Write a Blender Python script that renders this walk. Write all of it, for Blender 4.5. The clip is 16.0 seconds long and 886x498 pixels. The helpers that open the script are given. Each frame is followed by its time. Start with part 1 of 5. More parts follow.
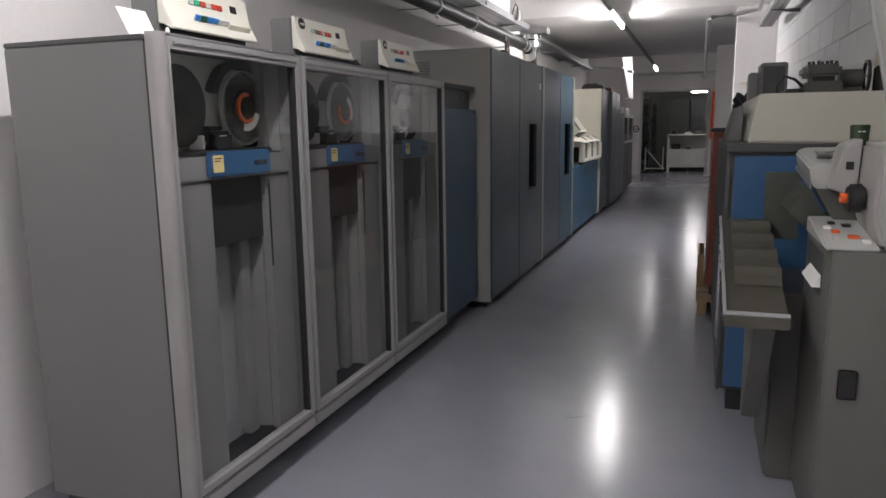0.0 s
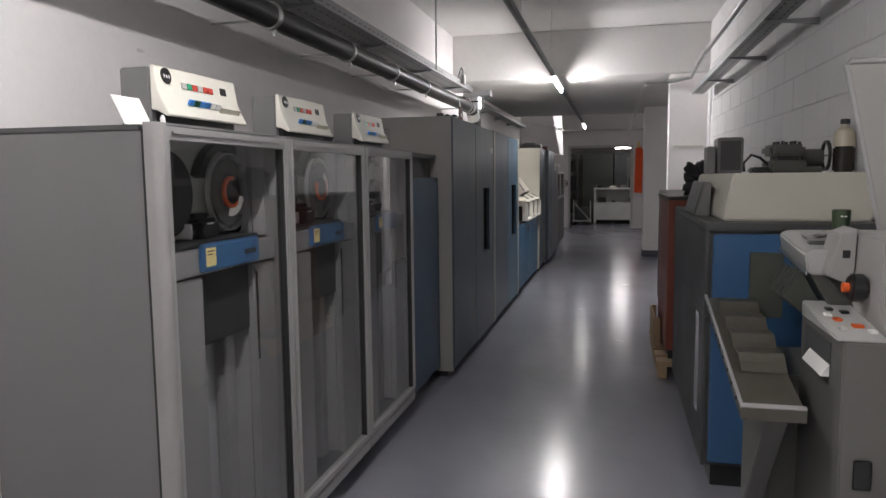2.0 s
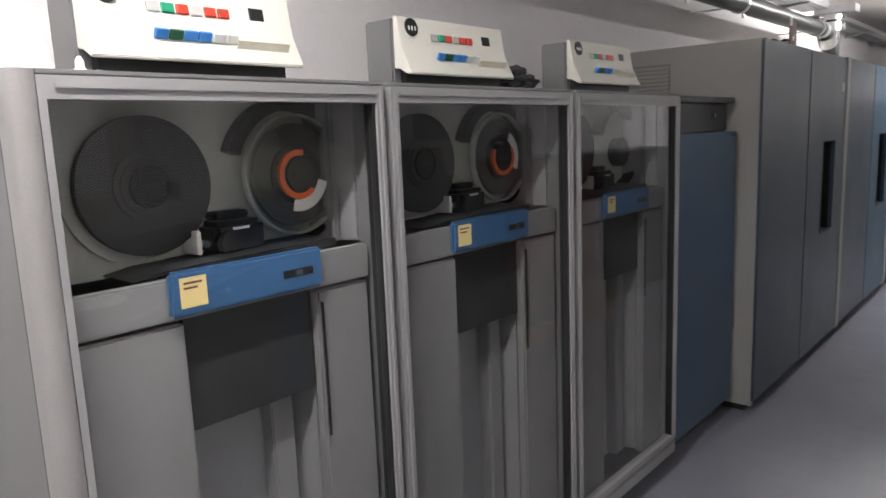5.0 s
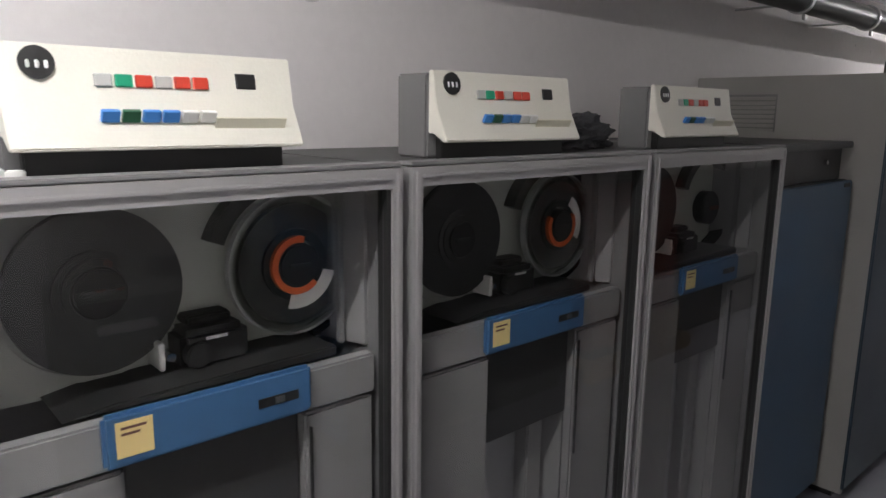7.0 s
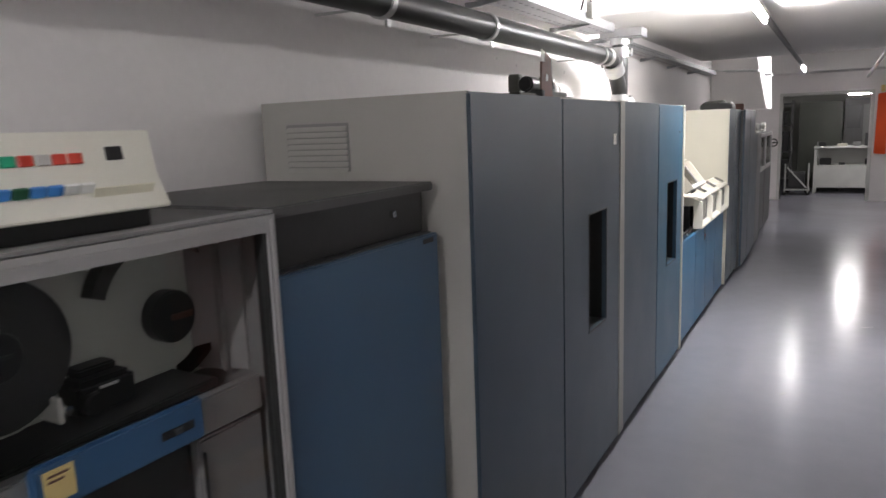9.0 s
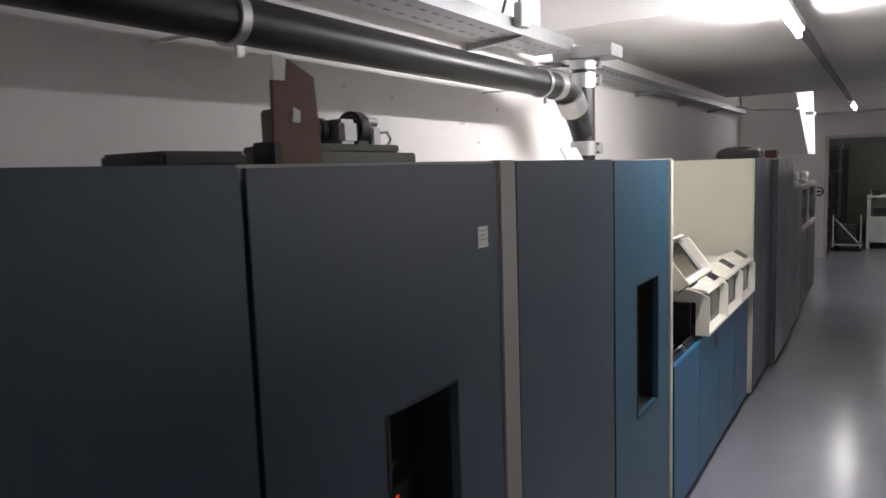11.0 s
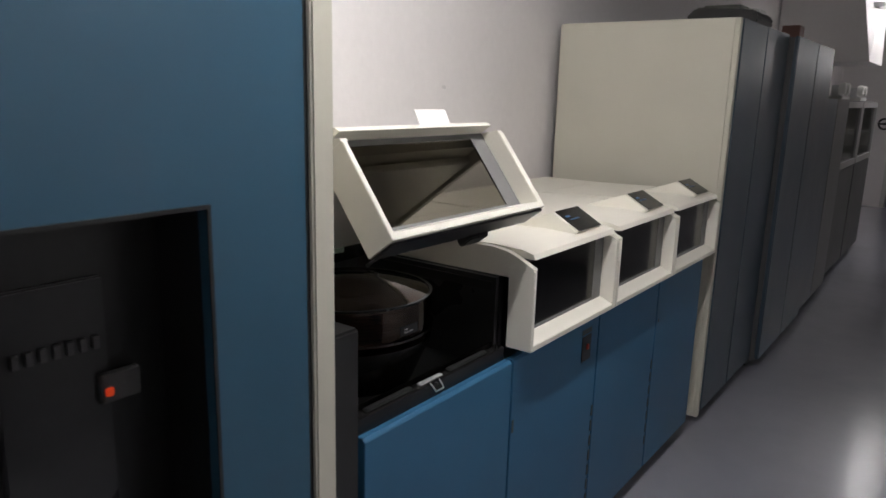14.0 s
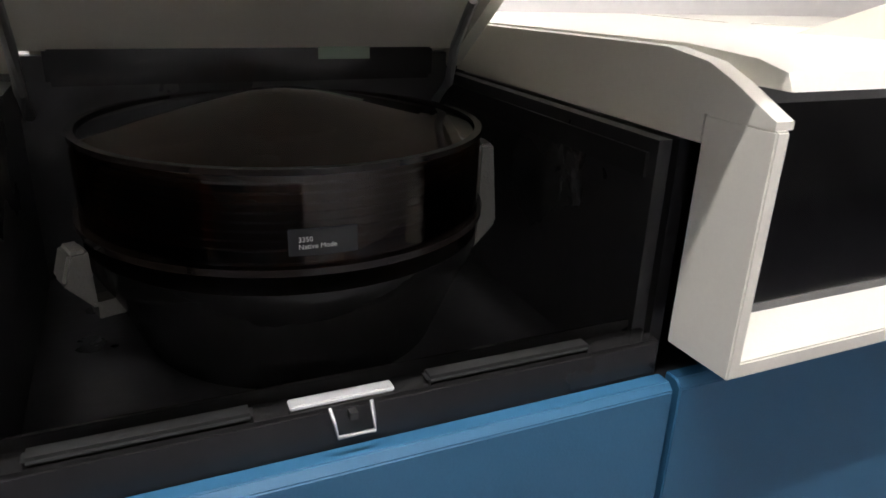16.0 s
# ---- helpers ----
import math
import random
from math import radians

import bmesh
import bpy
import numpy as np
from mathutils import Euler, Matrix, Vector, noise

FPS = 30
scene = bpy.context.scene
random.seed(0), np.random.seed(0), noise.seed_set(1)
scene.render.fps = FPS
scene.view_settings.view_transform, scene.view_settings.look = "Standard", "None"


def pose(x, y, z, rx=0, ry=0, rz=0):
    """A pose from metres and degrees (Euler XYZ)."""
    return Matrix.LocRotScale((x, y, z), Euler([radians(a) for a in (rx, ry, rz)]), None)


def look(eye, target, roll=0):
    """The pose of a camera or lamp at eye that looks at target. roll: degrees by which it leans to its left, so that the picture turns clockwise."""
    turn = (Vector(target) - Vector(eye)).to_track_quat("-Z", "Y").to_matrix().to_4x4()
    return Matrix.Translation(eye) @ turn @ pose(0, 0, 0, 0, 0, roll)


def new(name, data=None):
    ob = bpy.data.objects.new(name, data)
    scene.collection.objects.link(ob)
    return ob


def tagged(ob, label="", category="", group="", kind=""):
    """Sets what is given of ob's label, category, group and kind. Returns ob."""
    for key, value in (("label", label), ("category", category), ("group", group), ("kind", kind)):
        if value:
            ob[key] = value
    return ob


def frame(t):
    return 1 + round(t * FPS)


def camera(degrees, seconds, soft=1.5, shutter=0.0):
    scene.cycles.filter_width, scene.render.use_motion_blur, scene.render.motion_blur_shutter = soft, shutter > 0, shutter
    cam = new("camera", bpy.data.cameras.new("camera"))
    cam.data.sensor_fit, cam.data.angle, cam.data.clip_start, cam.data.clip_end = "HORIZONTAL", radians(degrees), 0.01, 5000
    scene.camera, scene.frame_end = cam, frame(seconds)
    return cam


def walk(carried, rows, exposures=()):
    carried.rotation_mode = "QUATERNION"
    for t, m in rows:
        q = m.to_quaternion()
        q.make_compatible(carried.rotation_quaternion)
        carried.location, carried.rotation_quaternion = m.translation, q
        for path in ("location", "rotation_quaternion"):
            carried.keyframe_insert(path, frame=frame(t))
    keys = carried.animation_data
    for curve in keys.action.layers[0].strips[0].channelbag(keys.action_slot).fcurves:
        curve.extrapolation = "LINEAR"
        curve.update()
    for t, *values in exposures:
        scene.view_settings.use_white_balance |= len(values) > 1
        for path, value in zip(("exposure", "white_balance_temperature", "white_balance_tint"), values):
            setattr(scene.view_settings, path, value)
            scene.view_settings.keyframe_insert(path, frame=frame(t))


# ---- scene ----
cam = camera(64.5, 16.0, soft=1.5, shutter=0.2)
EXPOSURES = [(0.0, -0.12), (2.5, -0.15), (3.5, 0.0), (4.0, 0.25), (4.5, 0.5), (5.0, 0.47), (5.3, 0.38), (7.3, -0.15), (7.6, -0.05), (8.0, 0.28), (8.5, 0.68), (9.0, 0.87), (9.3, 0.86), (11.3, -0.02), (12.0, -0.26), (12.5, -0.29), (13.5, -0.36), (14.5, -0.27), (15.0, 0.0), (16.0, 0.5)]
PATH = [
    (0, (-0.08, 0.097, 1.283), (-0.755, 1.948, 0.945), -0.8),
    (0.5, (-0.198, 0.097, 1.324), (-0.787, 1.986, 1.034), -0.7),
    (1, (-0.281, 0.096, 1.362), (-0.82, 2.005, 1.109), 0.1),
    (1.5, (-0.328, 0.099, 1.388), (-0.839, 2.016, 1.131), -0.2),
    (2, (-0.359, 0.122, 1.411), (-0.832, 2.054, 1.206), -0.6),
    (2.5, (-0.369, 0.173, 1.417), (-0.821, 2.112, 1.233), -1.4),
    (3, (-0.334, 0.326, 1.392), (-0.907, 2.227, 1.148), -2.4),
    (3.5, (-0.31, 0.564, 1.371), (-1.128, 2.368, 1.095), -2.4),
    (4, (-0.348, 0.846, 1.348), (-1.301, 2.574, 1.024), -3.0),
    (4.5, (-0.369, 1.109, 1.36), (-1.455, 2.759, 1.047), -4.5),
    (5, (-0.37, 1.343, 1.44), (-1.678, 2.822, 1.119), -2.3),
    (5.2, (-0.374, 1.393, 1.471), (-1.737, 2.817, 1.132), -2.1),
    (7.3, (-0.535, 1.789, 1.648), (-1.997, 3.099, 1.263), 0.7),
    (7.5, (-0.505, 1.894, 1.638), (-1.921, 3.247, 1.235), -0.3),
    (8, (-0.391, 2.141, 1.669), (-1.654, 3.628, 1.227), -1.6),
    (8.5, (-0.415, 2.462, 1.669), (-1.493, 4.097, 1.263), -2.3),
    (9, (-0.475, 2.924, 1.708), (-1.444, 4.641, 1.374), -2.1),
    (9.2, (-0.47, 3.093, 1.723), (-1.416, 4.827, 1.41), -2.4),
    (11.3, (-0.611, 5.129, 1.817), (-1.686, 6.805, 1.622), -1.7),
    (11.5, (-0.616, 5.29, 1.827), (-1.651, 6.994, 1.663), -1.5),
    (12, (-0.584, 5.673, 1.817), (-1.613, 7.382, 1.679), -1.7),
    (12.5, (-0.556, 6.066, 1.787), (-1.57, 7.781, 1.61), -1.4),
    (13, (-0.533, 6.476, 1.724), (-1.55, 8.183, 1.501), -0.7),
    (13.5, (-0.545, 6.925, 1.606), (-1.635, 8.577, 1.316), -0.1),
    (14, (-0.589, 7.325, 1.481), (-1.755, 8.891, 1.045), 1.5),
    (14.5, (-0.647, 7.697, 1.412), (-1.928, 9.127, 0.852), 3.1),
    (15, (-0.753, 8.026, 1.326), (-2.225, 9.187, 0.63), 3.6),
    (15.5, (-0.909, 8.235, 1.226), (-2.513, 9.172, 0.485), 2.8),
    (16, (-1.035, 8.357, 1.157), (-2.73, 9.129, 0.429), 2.1),
]
walk(cam, [(t, look(eye, target, roll)) for t, eye, target, roll in PATH], EXPOSURES)

# ---- world and exposure ----
world = bpy.data.worlds.new("world")
scene.world = world
world.use_nodes = True
world.node_tree.nodes["Background"].inputs["Color"].default_value = (0.02, 0.02, 0.02, 1)
world.node_tree.nodes["Background"].inputs["Strength"].default_value = 0.1
TUBE = 210.0


# ---- materials ----
def mat(name, color, rough=0.5, metal=0.0, spec=0.5, grain=60.0, vary=0.12, bump=0.03, stain=2.5, coat=0.0, rough_vary=0.12, stretch=(1, 1, 1)):
    m = bpy.data.materials.new(name)
    m.use_nodes = True
    t = m.node_tree
    b = t.nodes["Principled BSDF"]
    mp = t.nodes.new("ShaderNodeMapping")
    mp.inputs["Scale"].default_value = stretch
    geo = t.nodes.new("ShaderNodeNewGeometry")
    t.links.new(geo.outputs["Position"], mp.inputs["Vector"])
    n1 = t.nodes.new("ShaderNodeTexNoise")
    n1.inputs["Scale"].default_value, n1.inputs["Detail"].default_value = grain, 4
    n2 = t.nodes.new("ShaderNodeTexNoise")
    n2.inputs["Scale"].default_value, n2.inputs["Detail"].default_value = stain, 6
    t.links.new(mp.outputs["Vector"], n1.inputs["Vector"])
    t.links.new(mp.outputs["Vector"], n2.inputs["Vector"])
    mixn = t.nodes.new("ShaderNodeMath")
    mixn.operation = "MULTIPLY_ADD"
    mixn.inputs[1].default_value = 0.35
    t.links.new(n1.outputs["Fac"], mixn.inputs[0])
    t.links.new(n2.outputs["Fac"], mixn.inputs[2])
    ramp = t.nodes.new("ShaderNodeMapRange")
    ramp.inputs["From Min"].default_value, ramp.inputs["From Max"].default_value = 0.4, 0.95
    ramp.inputs["To Min"].default_value, ramp.inputs["To Max"].default_value = 1 - vary, 1 + vary
    t.links.new(mixn.outputs[0], ramp.inputs["Value"])
    hue = t.nodes.new("ShaderNodeHueSaturation")
    hue.inputs["Color"].default_value = (*color, 1)
    t.links.new(ramp.outputs["Result"], hue.inputs["Value"])
    t.links.new(hue.outputs["Color"], b.inputs["Base Color"])
    rr = t.nodes.new("ShaderNodeMapRange")
    rr.inputs["From Min"].default_value, rr.inputs["From Max"].default_value = 0.3, 0.75
    rr.inputs["To Min"].default_value, rr.inputs["To Max"].default_value = max(rough * (1 - rough_vary), 0), min(rough * (1 + rough_vary), 1)
    t.links.new(n2.outputs["Fac"], rr.inputs["Value"])
    t.links.new(rr.outputs["Result"], b.inputs["Roughness"])
    b.inputs["Metallic"].default_value = metal
    b.inputs["Coat Weight"].default_value = coat
    b.inputs["Specular IOR Level"].default_value = spec
    if bump:
        bp = t.nodes.new("ShaderNodeBump")
        bp.inputs["Strength"].default_value, bp.inputs["Distance"].default_value = min(bump * 6, 1.0), 0.002
        t.links.new(n1.outputs["Fac"], bp.inputs["Height"])
        t.links.new(bp.outputs["Normal"], b.inputs["Normal"])
    return m


def glow(name, color, strength):
    m = bpy.data.materials.new(name)
    m.use_nodes = True
    b = m.node_tree.nodes["Principled BSDF"]
    b.inputs["Base Color"].default_value = (*color, 1)
    b.inputs["Emission Color"].default_value = (*color, 1)
    b.inputs["Emission Strength"].default_value = strength
    return m


def clear(name, color, rough=0.02, ior=1.45):
    m = bpy.data.materials.new(name)
    m.use_nodes = True
    b = m.node_tree.nodes["Principled BSDF"]
    b.inputs["Base Color"].default_value = (*color, 1)
    b.inputs["Roughness"].default_value = rough
    b.inputs["IOR"].default_value = ior
    b.inputs["Transmission Weight"].default_value = 1.0
    return m


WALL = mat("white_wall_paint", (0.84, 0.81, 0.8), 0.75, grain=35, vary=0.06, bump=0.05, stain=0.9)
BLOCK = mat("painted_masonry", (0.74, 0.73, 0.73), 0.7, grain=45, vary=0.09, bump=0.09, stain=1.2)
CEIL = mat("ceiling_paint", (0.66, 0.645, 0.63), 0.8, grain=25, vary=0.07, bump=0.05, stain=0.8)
FLOOR = mat("grey_epoxy_floor", (0.31, 0.31, 0.355), 0.21, spec=0.75, grain=7, vary=0.1, bump=0.028, stain=0.9, rough_vary=0.04)
SKIRT = mat("dark_skirting", (0.09, 0.09, 0.1), 0.5)
GREY = mat("grey_enamel", (0.175, 0.173, 0.172), 0.5, grain=320, vary=0.07, bump=0.05)
GREY_L = mat("light_grey_enamel", (0.23, 0.226, 0.226), 0.45, grain=300, vary=0.06, bump=0.04)
GREY_D = mat("dark_grey_enamel", (0.075, 0.075, 0.075), 0.5, grain=300, vary=0.1, bump=0.05)
SHELL = mat("warm_grey_enamel", (0.36, 0.35, 0.325), 0.5, grain=320, vary=0.06, bump=0.014)
BEIGE = mat("beige_enamel", (0.6, 0.58, 0.49), 0.45, grain=320, vary=0.05, bump=0.01)
CREAM = mat("cream_enamel", (0.82, 0.79, 0.7), 0.38, grain=320, vary=0.05, bump=0.01)
PANEL = mat("ivory_panel", (0.78, 0.76, 0.67), 0.4, grain=200, vary=0.05, bump=0.02)
BLUE = mat("blue_enamel", (0.03, 0.122, 0.228), 0.42, grain=340, vary=0.08, bump=0.012)
# BLUE_D and BLUE_T: one blue paint, its duller and better-lit look put into colour
BLUE_D = mat("slate_blue_enamel", (0.0285, 0.053, 0.08), 0.4, spec=0.8, grain=340, vary=0.08, bump=0.018)
BLUE_T = mat("slate_blue_enamel_lit", (0.02, 0.083, 0.14), 0.4, spec=0.8, grain=340, vary=0.08, bump=0.014)
BLUE_B = mat("bright_blue_enamel", (0.042, 0.115, 0.24), 0.4, grain=340, vary=0.07, bump=0.012)
BLUE_M = mat("mid_blue_enamel", (0.045, 0.1, 0.172), 0.42, spec=0.7, grain=340, vary=0.08, bump=0.014)
REEL_D = mat("dark_reel_plastic", (0.035, 0.035, 0.035), 0.45, vary=0.1, bump=0)
REEL_R = mat("pale_reel_rim", (0.5, 0.51, 0.5), 0.3, vary=0.08)
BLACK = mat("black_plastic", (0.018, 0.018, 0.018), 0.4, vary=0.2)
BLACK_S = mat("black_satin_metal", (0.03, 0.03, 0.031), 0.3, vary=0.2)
BLACK_G = mat("gloss_black_lacquer", (0.014, 0.0135, 0.0135), 0.2, spec=0.35, vary=0.15, bump=0)
RUBBER = mat("black_rubber", (0.03, 0.03, 0.03), 0.35, grain=150, vary=0.2)
ALU = mat("satin_aluminium", (0.38, 0.372, 0.368), 0.42, metal=0.2, grain=120, vary=0.03, bump=0)
STEEL = mat("galvanised_steel", (0.6, 0.6, 0.6), 0.35, metal=0.9, grain=40, vary=0.15, bump=0.02)
TRAY_S = mat("dull_galvanised_sheet", (0.3, 0.305, 0.31), 0.42, metal=0.8, grain=30, vary=0.2, bump=0.02)
CHROME = mat("polished_steel", (0.8, 0.8, 0.8), 0.16, metal=1.0, vary=0.05)
DECK = mat("deck_plate_grey", (0.5, 0.51, 0.465), 0.4, grain=200, vary=0.05)
ORANGE = mat("orange_plastic", (0.75, 0.13, 0.03), 0.4, vary=0.06)
CLOTH_O = mat("orange_cloth", (0.8, 0.1, 0.02), 0.8, grain=180, vary=0.1)
YELLOW = mat("yellow_sticker", (0.78, 0.6, 0.26), 0.6, vary=0.12, grain=120)
RED = mat("red_key", (0.6, 0.06, 0.035), 0.35, vary=0.05)
GREEN = mat("green_key", (0.02, 0.32, 0.17), 0.35, vary=0.05)
GREEN_D = mat("dark_green_key", (0.02, 0.1, 0.05), 0.35, vary=0.05)
BLUE_K = mat("blue_key", (0.06, 0.25, 0.66), 0.35, vary=0.05)
WHITE_K = mat("white_key", (0.82, 0.82, 0.78), 0.35, vary=0.04)
GREY_K = mat("grey_key", (0.5, 0.5, 0.47), 0.35, vary=0.04)
WHITE = mat("white_print", (0.8, 0.8, 0.78), 0.5, vary=0.03)
PAPER = mat("white_paper", (0.8, 0.79, 0.76), 0.7, vary=0.05)
BROWN_B = mat("red_brown_board", (0.14, 0.06, 0.045), 0.65, vary=0.15)
RED_CAB = mat("red_brown_enamel", (0.22, 0.05, 0.028), 0.45, vary=0.1)
WOOD = mat("raw_pallet_wood", (0.4, 0.28, 0.16), 0.75, grain=50, vary=0.22, bump=0.1, stretch=(1, 0.15, 1))
OLIVE = mat("grey_green_enamel", (0.07, 0.075, 0.06), 0.5, vary=0.12)
OLIVE_M = mat("grey_green_machine_metal", (0.13, 0.13, 0.115), 0.35, metal=0.4, vary=0.25, grain=60)
IVORY_D = mat("dull_ivory_enamel", (0.36, 0.35, 0.33), 0.45, grain=200, vary=0.1)
GREY_W = mat("warm_dark_grey_enamel", (0.125, 0.122, 0.11), 0.45, grain=320, vary=0.08, bump=0.05)
TRAY_B = mat("brown_grey_tray", (0.1, 0.092, 0.074), 0.4, metal=0.3, vary=0.12)
SOIL_K = mat("pale_grey_machine_paint", (0.42, 0.42, 0.4), 0.4, grain=200, vary=0.1)
SOIL = mat("worn_white_metal", (0.6, 0.6, 0.57), 0.45, vary=0.12)
FABRIC = mat("dark_cloth", (0.05, 0.05, 0.055), 0.9, grain=90, vary=0.3, bump=0.15)
GLASS = clear("clear_pane", (0.9, 0.9, 0.895), 0.01, 1.38)
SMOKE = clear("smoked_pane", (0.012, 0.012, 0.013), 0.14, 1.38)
# same glass as SMOKE; the open cover's brighter look is put into the tint
SMOKE_L = clear("smoked_pane_lit", (0.3, 0.285, 0.25), 0.1, 1.05)
CLEAR_P = clear("clear_reel_plastic", (0.9, 0.92, 0.9), 0.06)
AMBER = clear("brown_translucent_cover", (0.16, 0.07, 0.035), 0.05)
LIQUID = mat("dark_oil", (0.03, 0.025, 0.02), 0.2)
BOTTLE = mat("cloudy_bottle_plastic", (0.55, 0.5, 0.38), 0.35)
LIT = glow("fluorescent_tube", (1.0, 0.975, 0.985), TUBE * 1.12)
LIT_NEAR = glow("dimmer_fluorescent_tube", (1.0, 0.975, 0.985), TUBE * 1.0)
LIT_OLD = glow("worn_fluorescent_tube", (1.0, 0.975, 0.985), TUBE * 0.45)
NEON = glow("neon_indicator", (0.8, 0.08, 0.02), 0.3)


# ---- mesh helpers ----
def box(bm, x0, x1, y0, y1, z0, z1, bev=0.0, seg=2):
    r = bmesh.ops.create_cube(bm, size=1.0, matrix=Matrix.Translation(((x0 + x1) / 2, (y0 + y1) / 2, (z0 + z1) / 2)) @ Matrix.Diagonal((abs(x1 - x0), abs(y1 - y0), abs(z1 - z0), 1)))
    if bev:
        es = list({e for v in r["verts"] for e in v.link_edges})
        bmesh.ops.bevel(bm, geom=es, offset=bev, segments=seg, affect="EDGES", clamp_overlap=True)
    return bm


def prism(bm, pts, axis, a, b, bev=0.0):
    """A polygon drawn across the axis, drawn out from a to b."""
    def at(p, s):
        return {"x": (s, p[0], p[1]), "y": (p[0], s, p[1]), "z": (p[0], p[1], s)}[axis]
    va = [bm.verts.new(at(p, a)) for p in pts]
    vb = [bm.verts.new(at(p, b)) for p in pts]
    n = len(pts)
    fs = [bm.faces.new(va), bm.faces.new(vb[::-1])]
    for i in range(n):
        fs.append(bm.faces.new((va[i], vb[i], vb[(i + 1) % n], va[(i + 1) % n])))
    bmesh.ops.recalc_face_normals(bm, faces=fs)
    if bev:
        es = list({e for f in fs for e in f.edges})
        bmesh.ops.bevel(bm, geom=es, offset=bev, segments=2, affect="EDGES", clamp_overlap=True)
    return bm


AX = {"x": Matrix.Rotation(radians(90), 4, "Y"), "y": Matrix.Rotation(radians(-90), 4, "X"), "z": Matrix.Identity(4)}


def cyl(bm, c, r, h, axis="z", seg=32, r2=None, bev=0.0):
    o = bmesh.ops.create_cone(bm, cap_ends=True, segments=seg, radius1=r, radius2=r if r2 is None else r2, depth=h, matrix=Matrix.Translation(c) @ AX[axis])
    if bev:
        es = [e for e in {e for v in o["verts"] for e in v.link_edges} if any(len(f.verts) > 4 for f in e.link_faces)]
        bmesh.ops.bevel(bm, geom=es, offset=bev, segments=2, affect="EDGES", clamp_overlap=True)
    return bm


def arc(bm, c, r0, r1, h, axis="x", a0=0.0, a1=360.0, seg=40):
    """A flat ring or part of one, h thick; angles from +y towards +z."""
    full = abs(a1 - a0) >= 360
    n = seg if full else seg + 1
    rows = []
    for i in range(n):
        a = radians(a0 + (a1 - a0) * i / seg)
        row = []
        for r, s in ((r0, -h / 2), (r1, -h / 2), (r1, h / 2), (r0, h / 2)):
            p = {"x": (s, r * math.cos(a), r * math.sin(a)), "y": (r * math.cos(a), s, r * math.sin(a)), "z": (r * math.cos(a), r * math.sin(a), s)}[axis]
            row.append(bm.verts.new((c[0] + p[0], c[1] + p[1], c[2] + p[2])))
        rows.append(row)
    fs = []
    for i in range(n if full else n - 1):
        p, q = rows[i], rows[(i + 1) % n]
        for j in range(4):
            fs.append(bm.faces.new((p[j], q[j], q[(j + 1) % 4], p[(j + 1) % 4])))
    if not full:
        fs += [bm.faces.new(rows[0]), bm.faces.new(rows[-1][::-1])]
    bmesh.ops.recalc_face_normals(bm, faces=fs)
    return bm


def lathe(bm, c, prof, seg=48):
    rows = []
    for i in range(seg):
        a = 2 * math.pi * i / seg
        rows.append([bm.verts.new((c[0] + r * math.cos(a), c[1] + r * math.sin(a), c[2] + z)) for r, z in prof])
    fs = []
    for i in range(seg):
        p, q = rows[i], rows[(i + 1) % seg]
        for j in range(len(prof) - 1):
            fs.append(bm.faces.new((p[j], q[j], q[j + 1], p[j + 1])))
    bmesh.ops.remove_doubles(bm, verts=list(bm.verts), dist=0.0004)
    bmesh.ops.recalc_face_normals(bm, faces=[f for f in bm.faces])
    return bm


def tube(bm, pts, r, seg=12, cap=True):
    pts = [Vector(p) for p in pts]
    rings = []
    for i, p in enumerate(pts):
        d = (pts[min(i + 1, len(pts) - 1)] - pts[max(i - 1, 0)]).normalized()
        q = d.to_track_quat("Z", "Y")
        rings.append([bm.verts.new(p + q @ Vector((r * math.cos(2 * math.pi * k / seg), r * math.sin(2 * math.pi * k / seg), 0))) for k in range(seg)])
    fs = []
    for a, b in zip(rings, rings[1:]):
        # the ring that starts nearest, so that the skin does not twist
        s = min(range(seg), key=lambda k: (a[0].co - b[k].co).length)
        for k in range(seg):
            fs.append(bm.faces.new((a[k], a[(k + 1) % seg], b[(k + 1 + s) % seg], b[(k + s) % seg])))
    if cap:
        fs += [bm.faces.new(rings[0]), bm.faces.new(rings[-1][::-1])]
    bmesh.ops.recalc_face_normals(bm, faces=fs)
    return bm


def holed(bm, x0, x1, ys, zs):
    """An upright plate from x0 (back) to x1 (front) over ys[0]..ys[3], zs[0]..zs[3], with an opening in its middle field."""
    grid = {}
    for s, x in enumerate((x0, x1)):
        for i, y in enumerate(ys):
            for j, z in enumerate(zs):
                grid[s, i, j] = bm.verts.new((x, y, z))
    fs = []
    for i in range(3):
        for j in range(3):
            if (i, j) == (1, 1):
                continue
            for s in (0, 1):
                fs.append(bm.faces.new([grid[s, i, j], grid[s, i + 1, j], grid[s, i + 1, j + 1], grid[s, i, j + 1]]))
    def strip(a, b):
        fs.append(bm.faces.new([grid[0, *a], grid[0, *b], grid[1, *b], grid[1, *a]]))
    for i in range(3):
        strip((i, 0), (i + 1, 0)), strip((i, 3), (i + 1, 3)), strip((0, i), (0, i + 1)), strip((3, i), (3, i + 1))
    strip((1, 1), (2, 1)), strip((1, 2), (2, 2)), strip((1, 1), (1, 2)), strip((2, 1), (2, 2))
    bmesh.ops.recalc_face_normals(bm, faces=fs)
    return bm


def bars(bm, x, y0, y1, z, n, h=0.004, gap=0.008, d=0.001):
    for i in range(n):
        box(bm, x, x + d, y0, y1 - (y1 - y0) * 0.25 * (i % 2), z - i * gap - h, z - i * gap)
    return bm


B = bmesh.new


def smooth(me, angle=35):
    me.polygons.foreach_set("use_smooth", [True] * len(me.polygons))
    me.set_sharp_from_angle(angle=radians(angle))


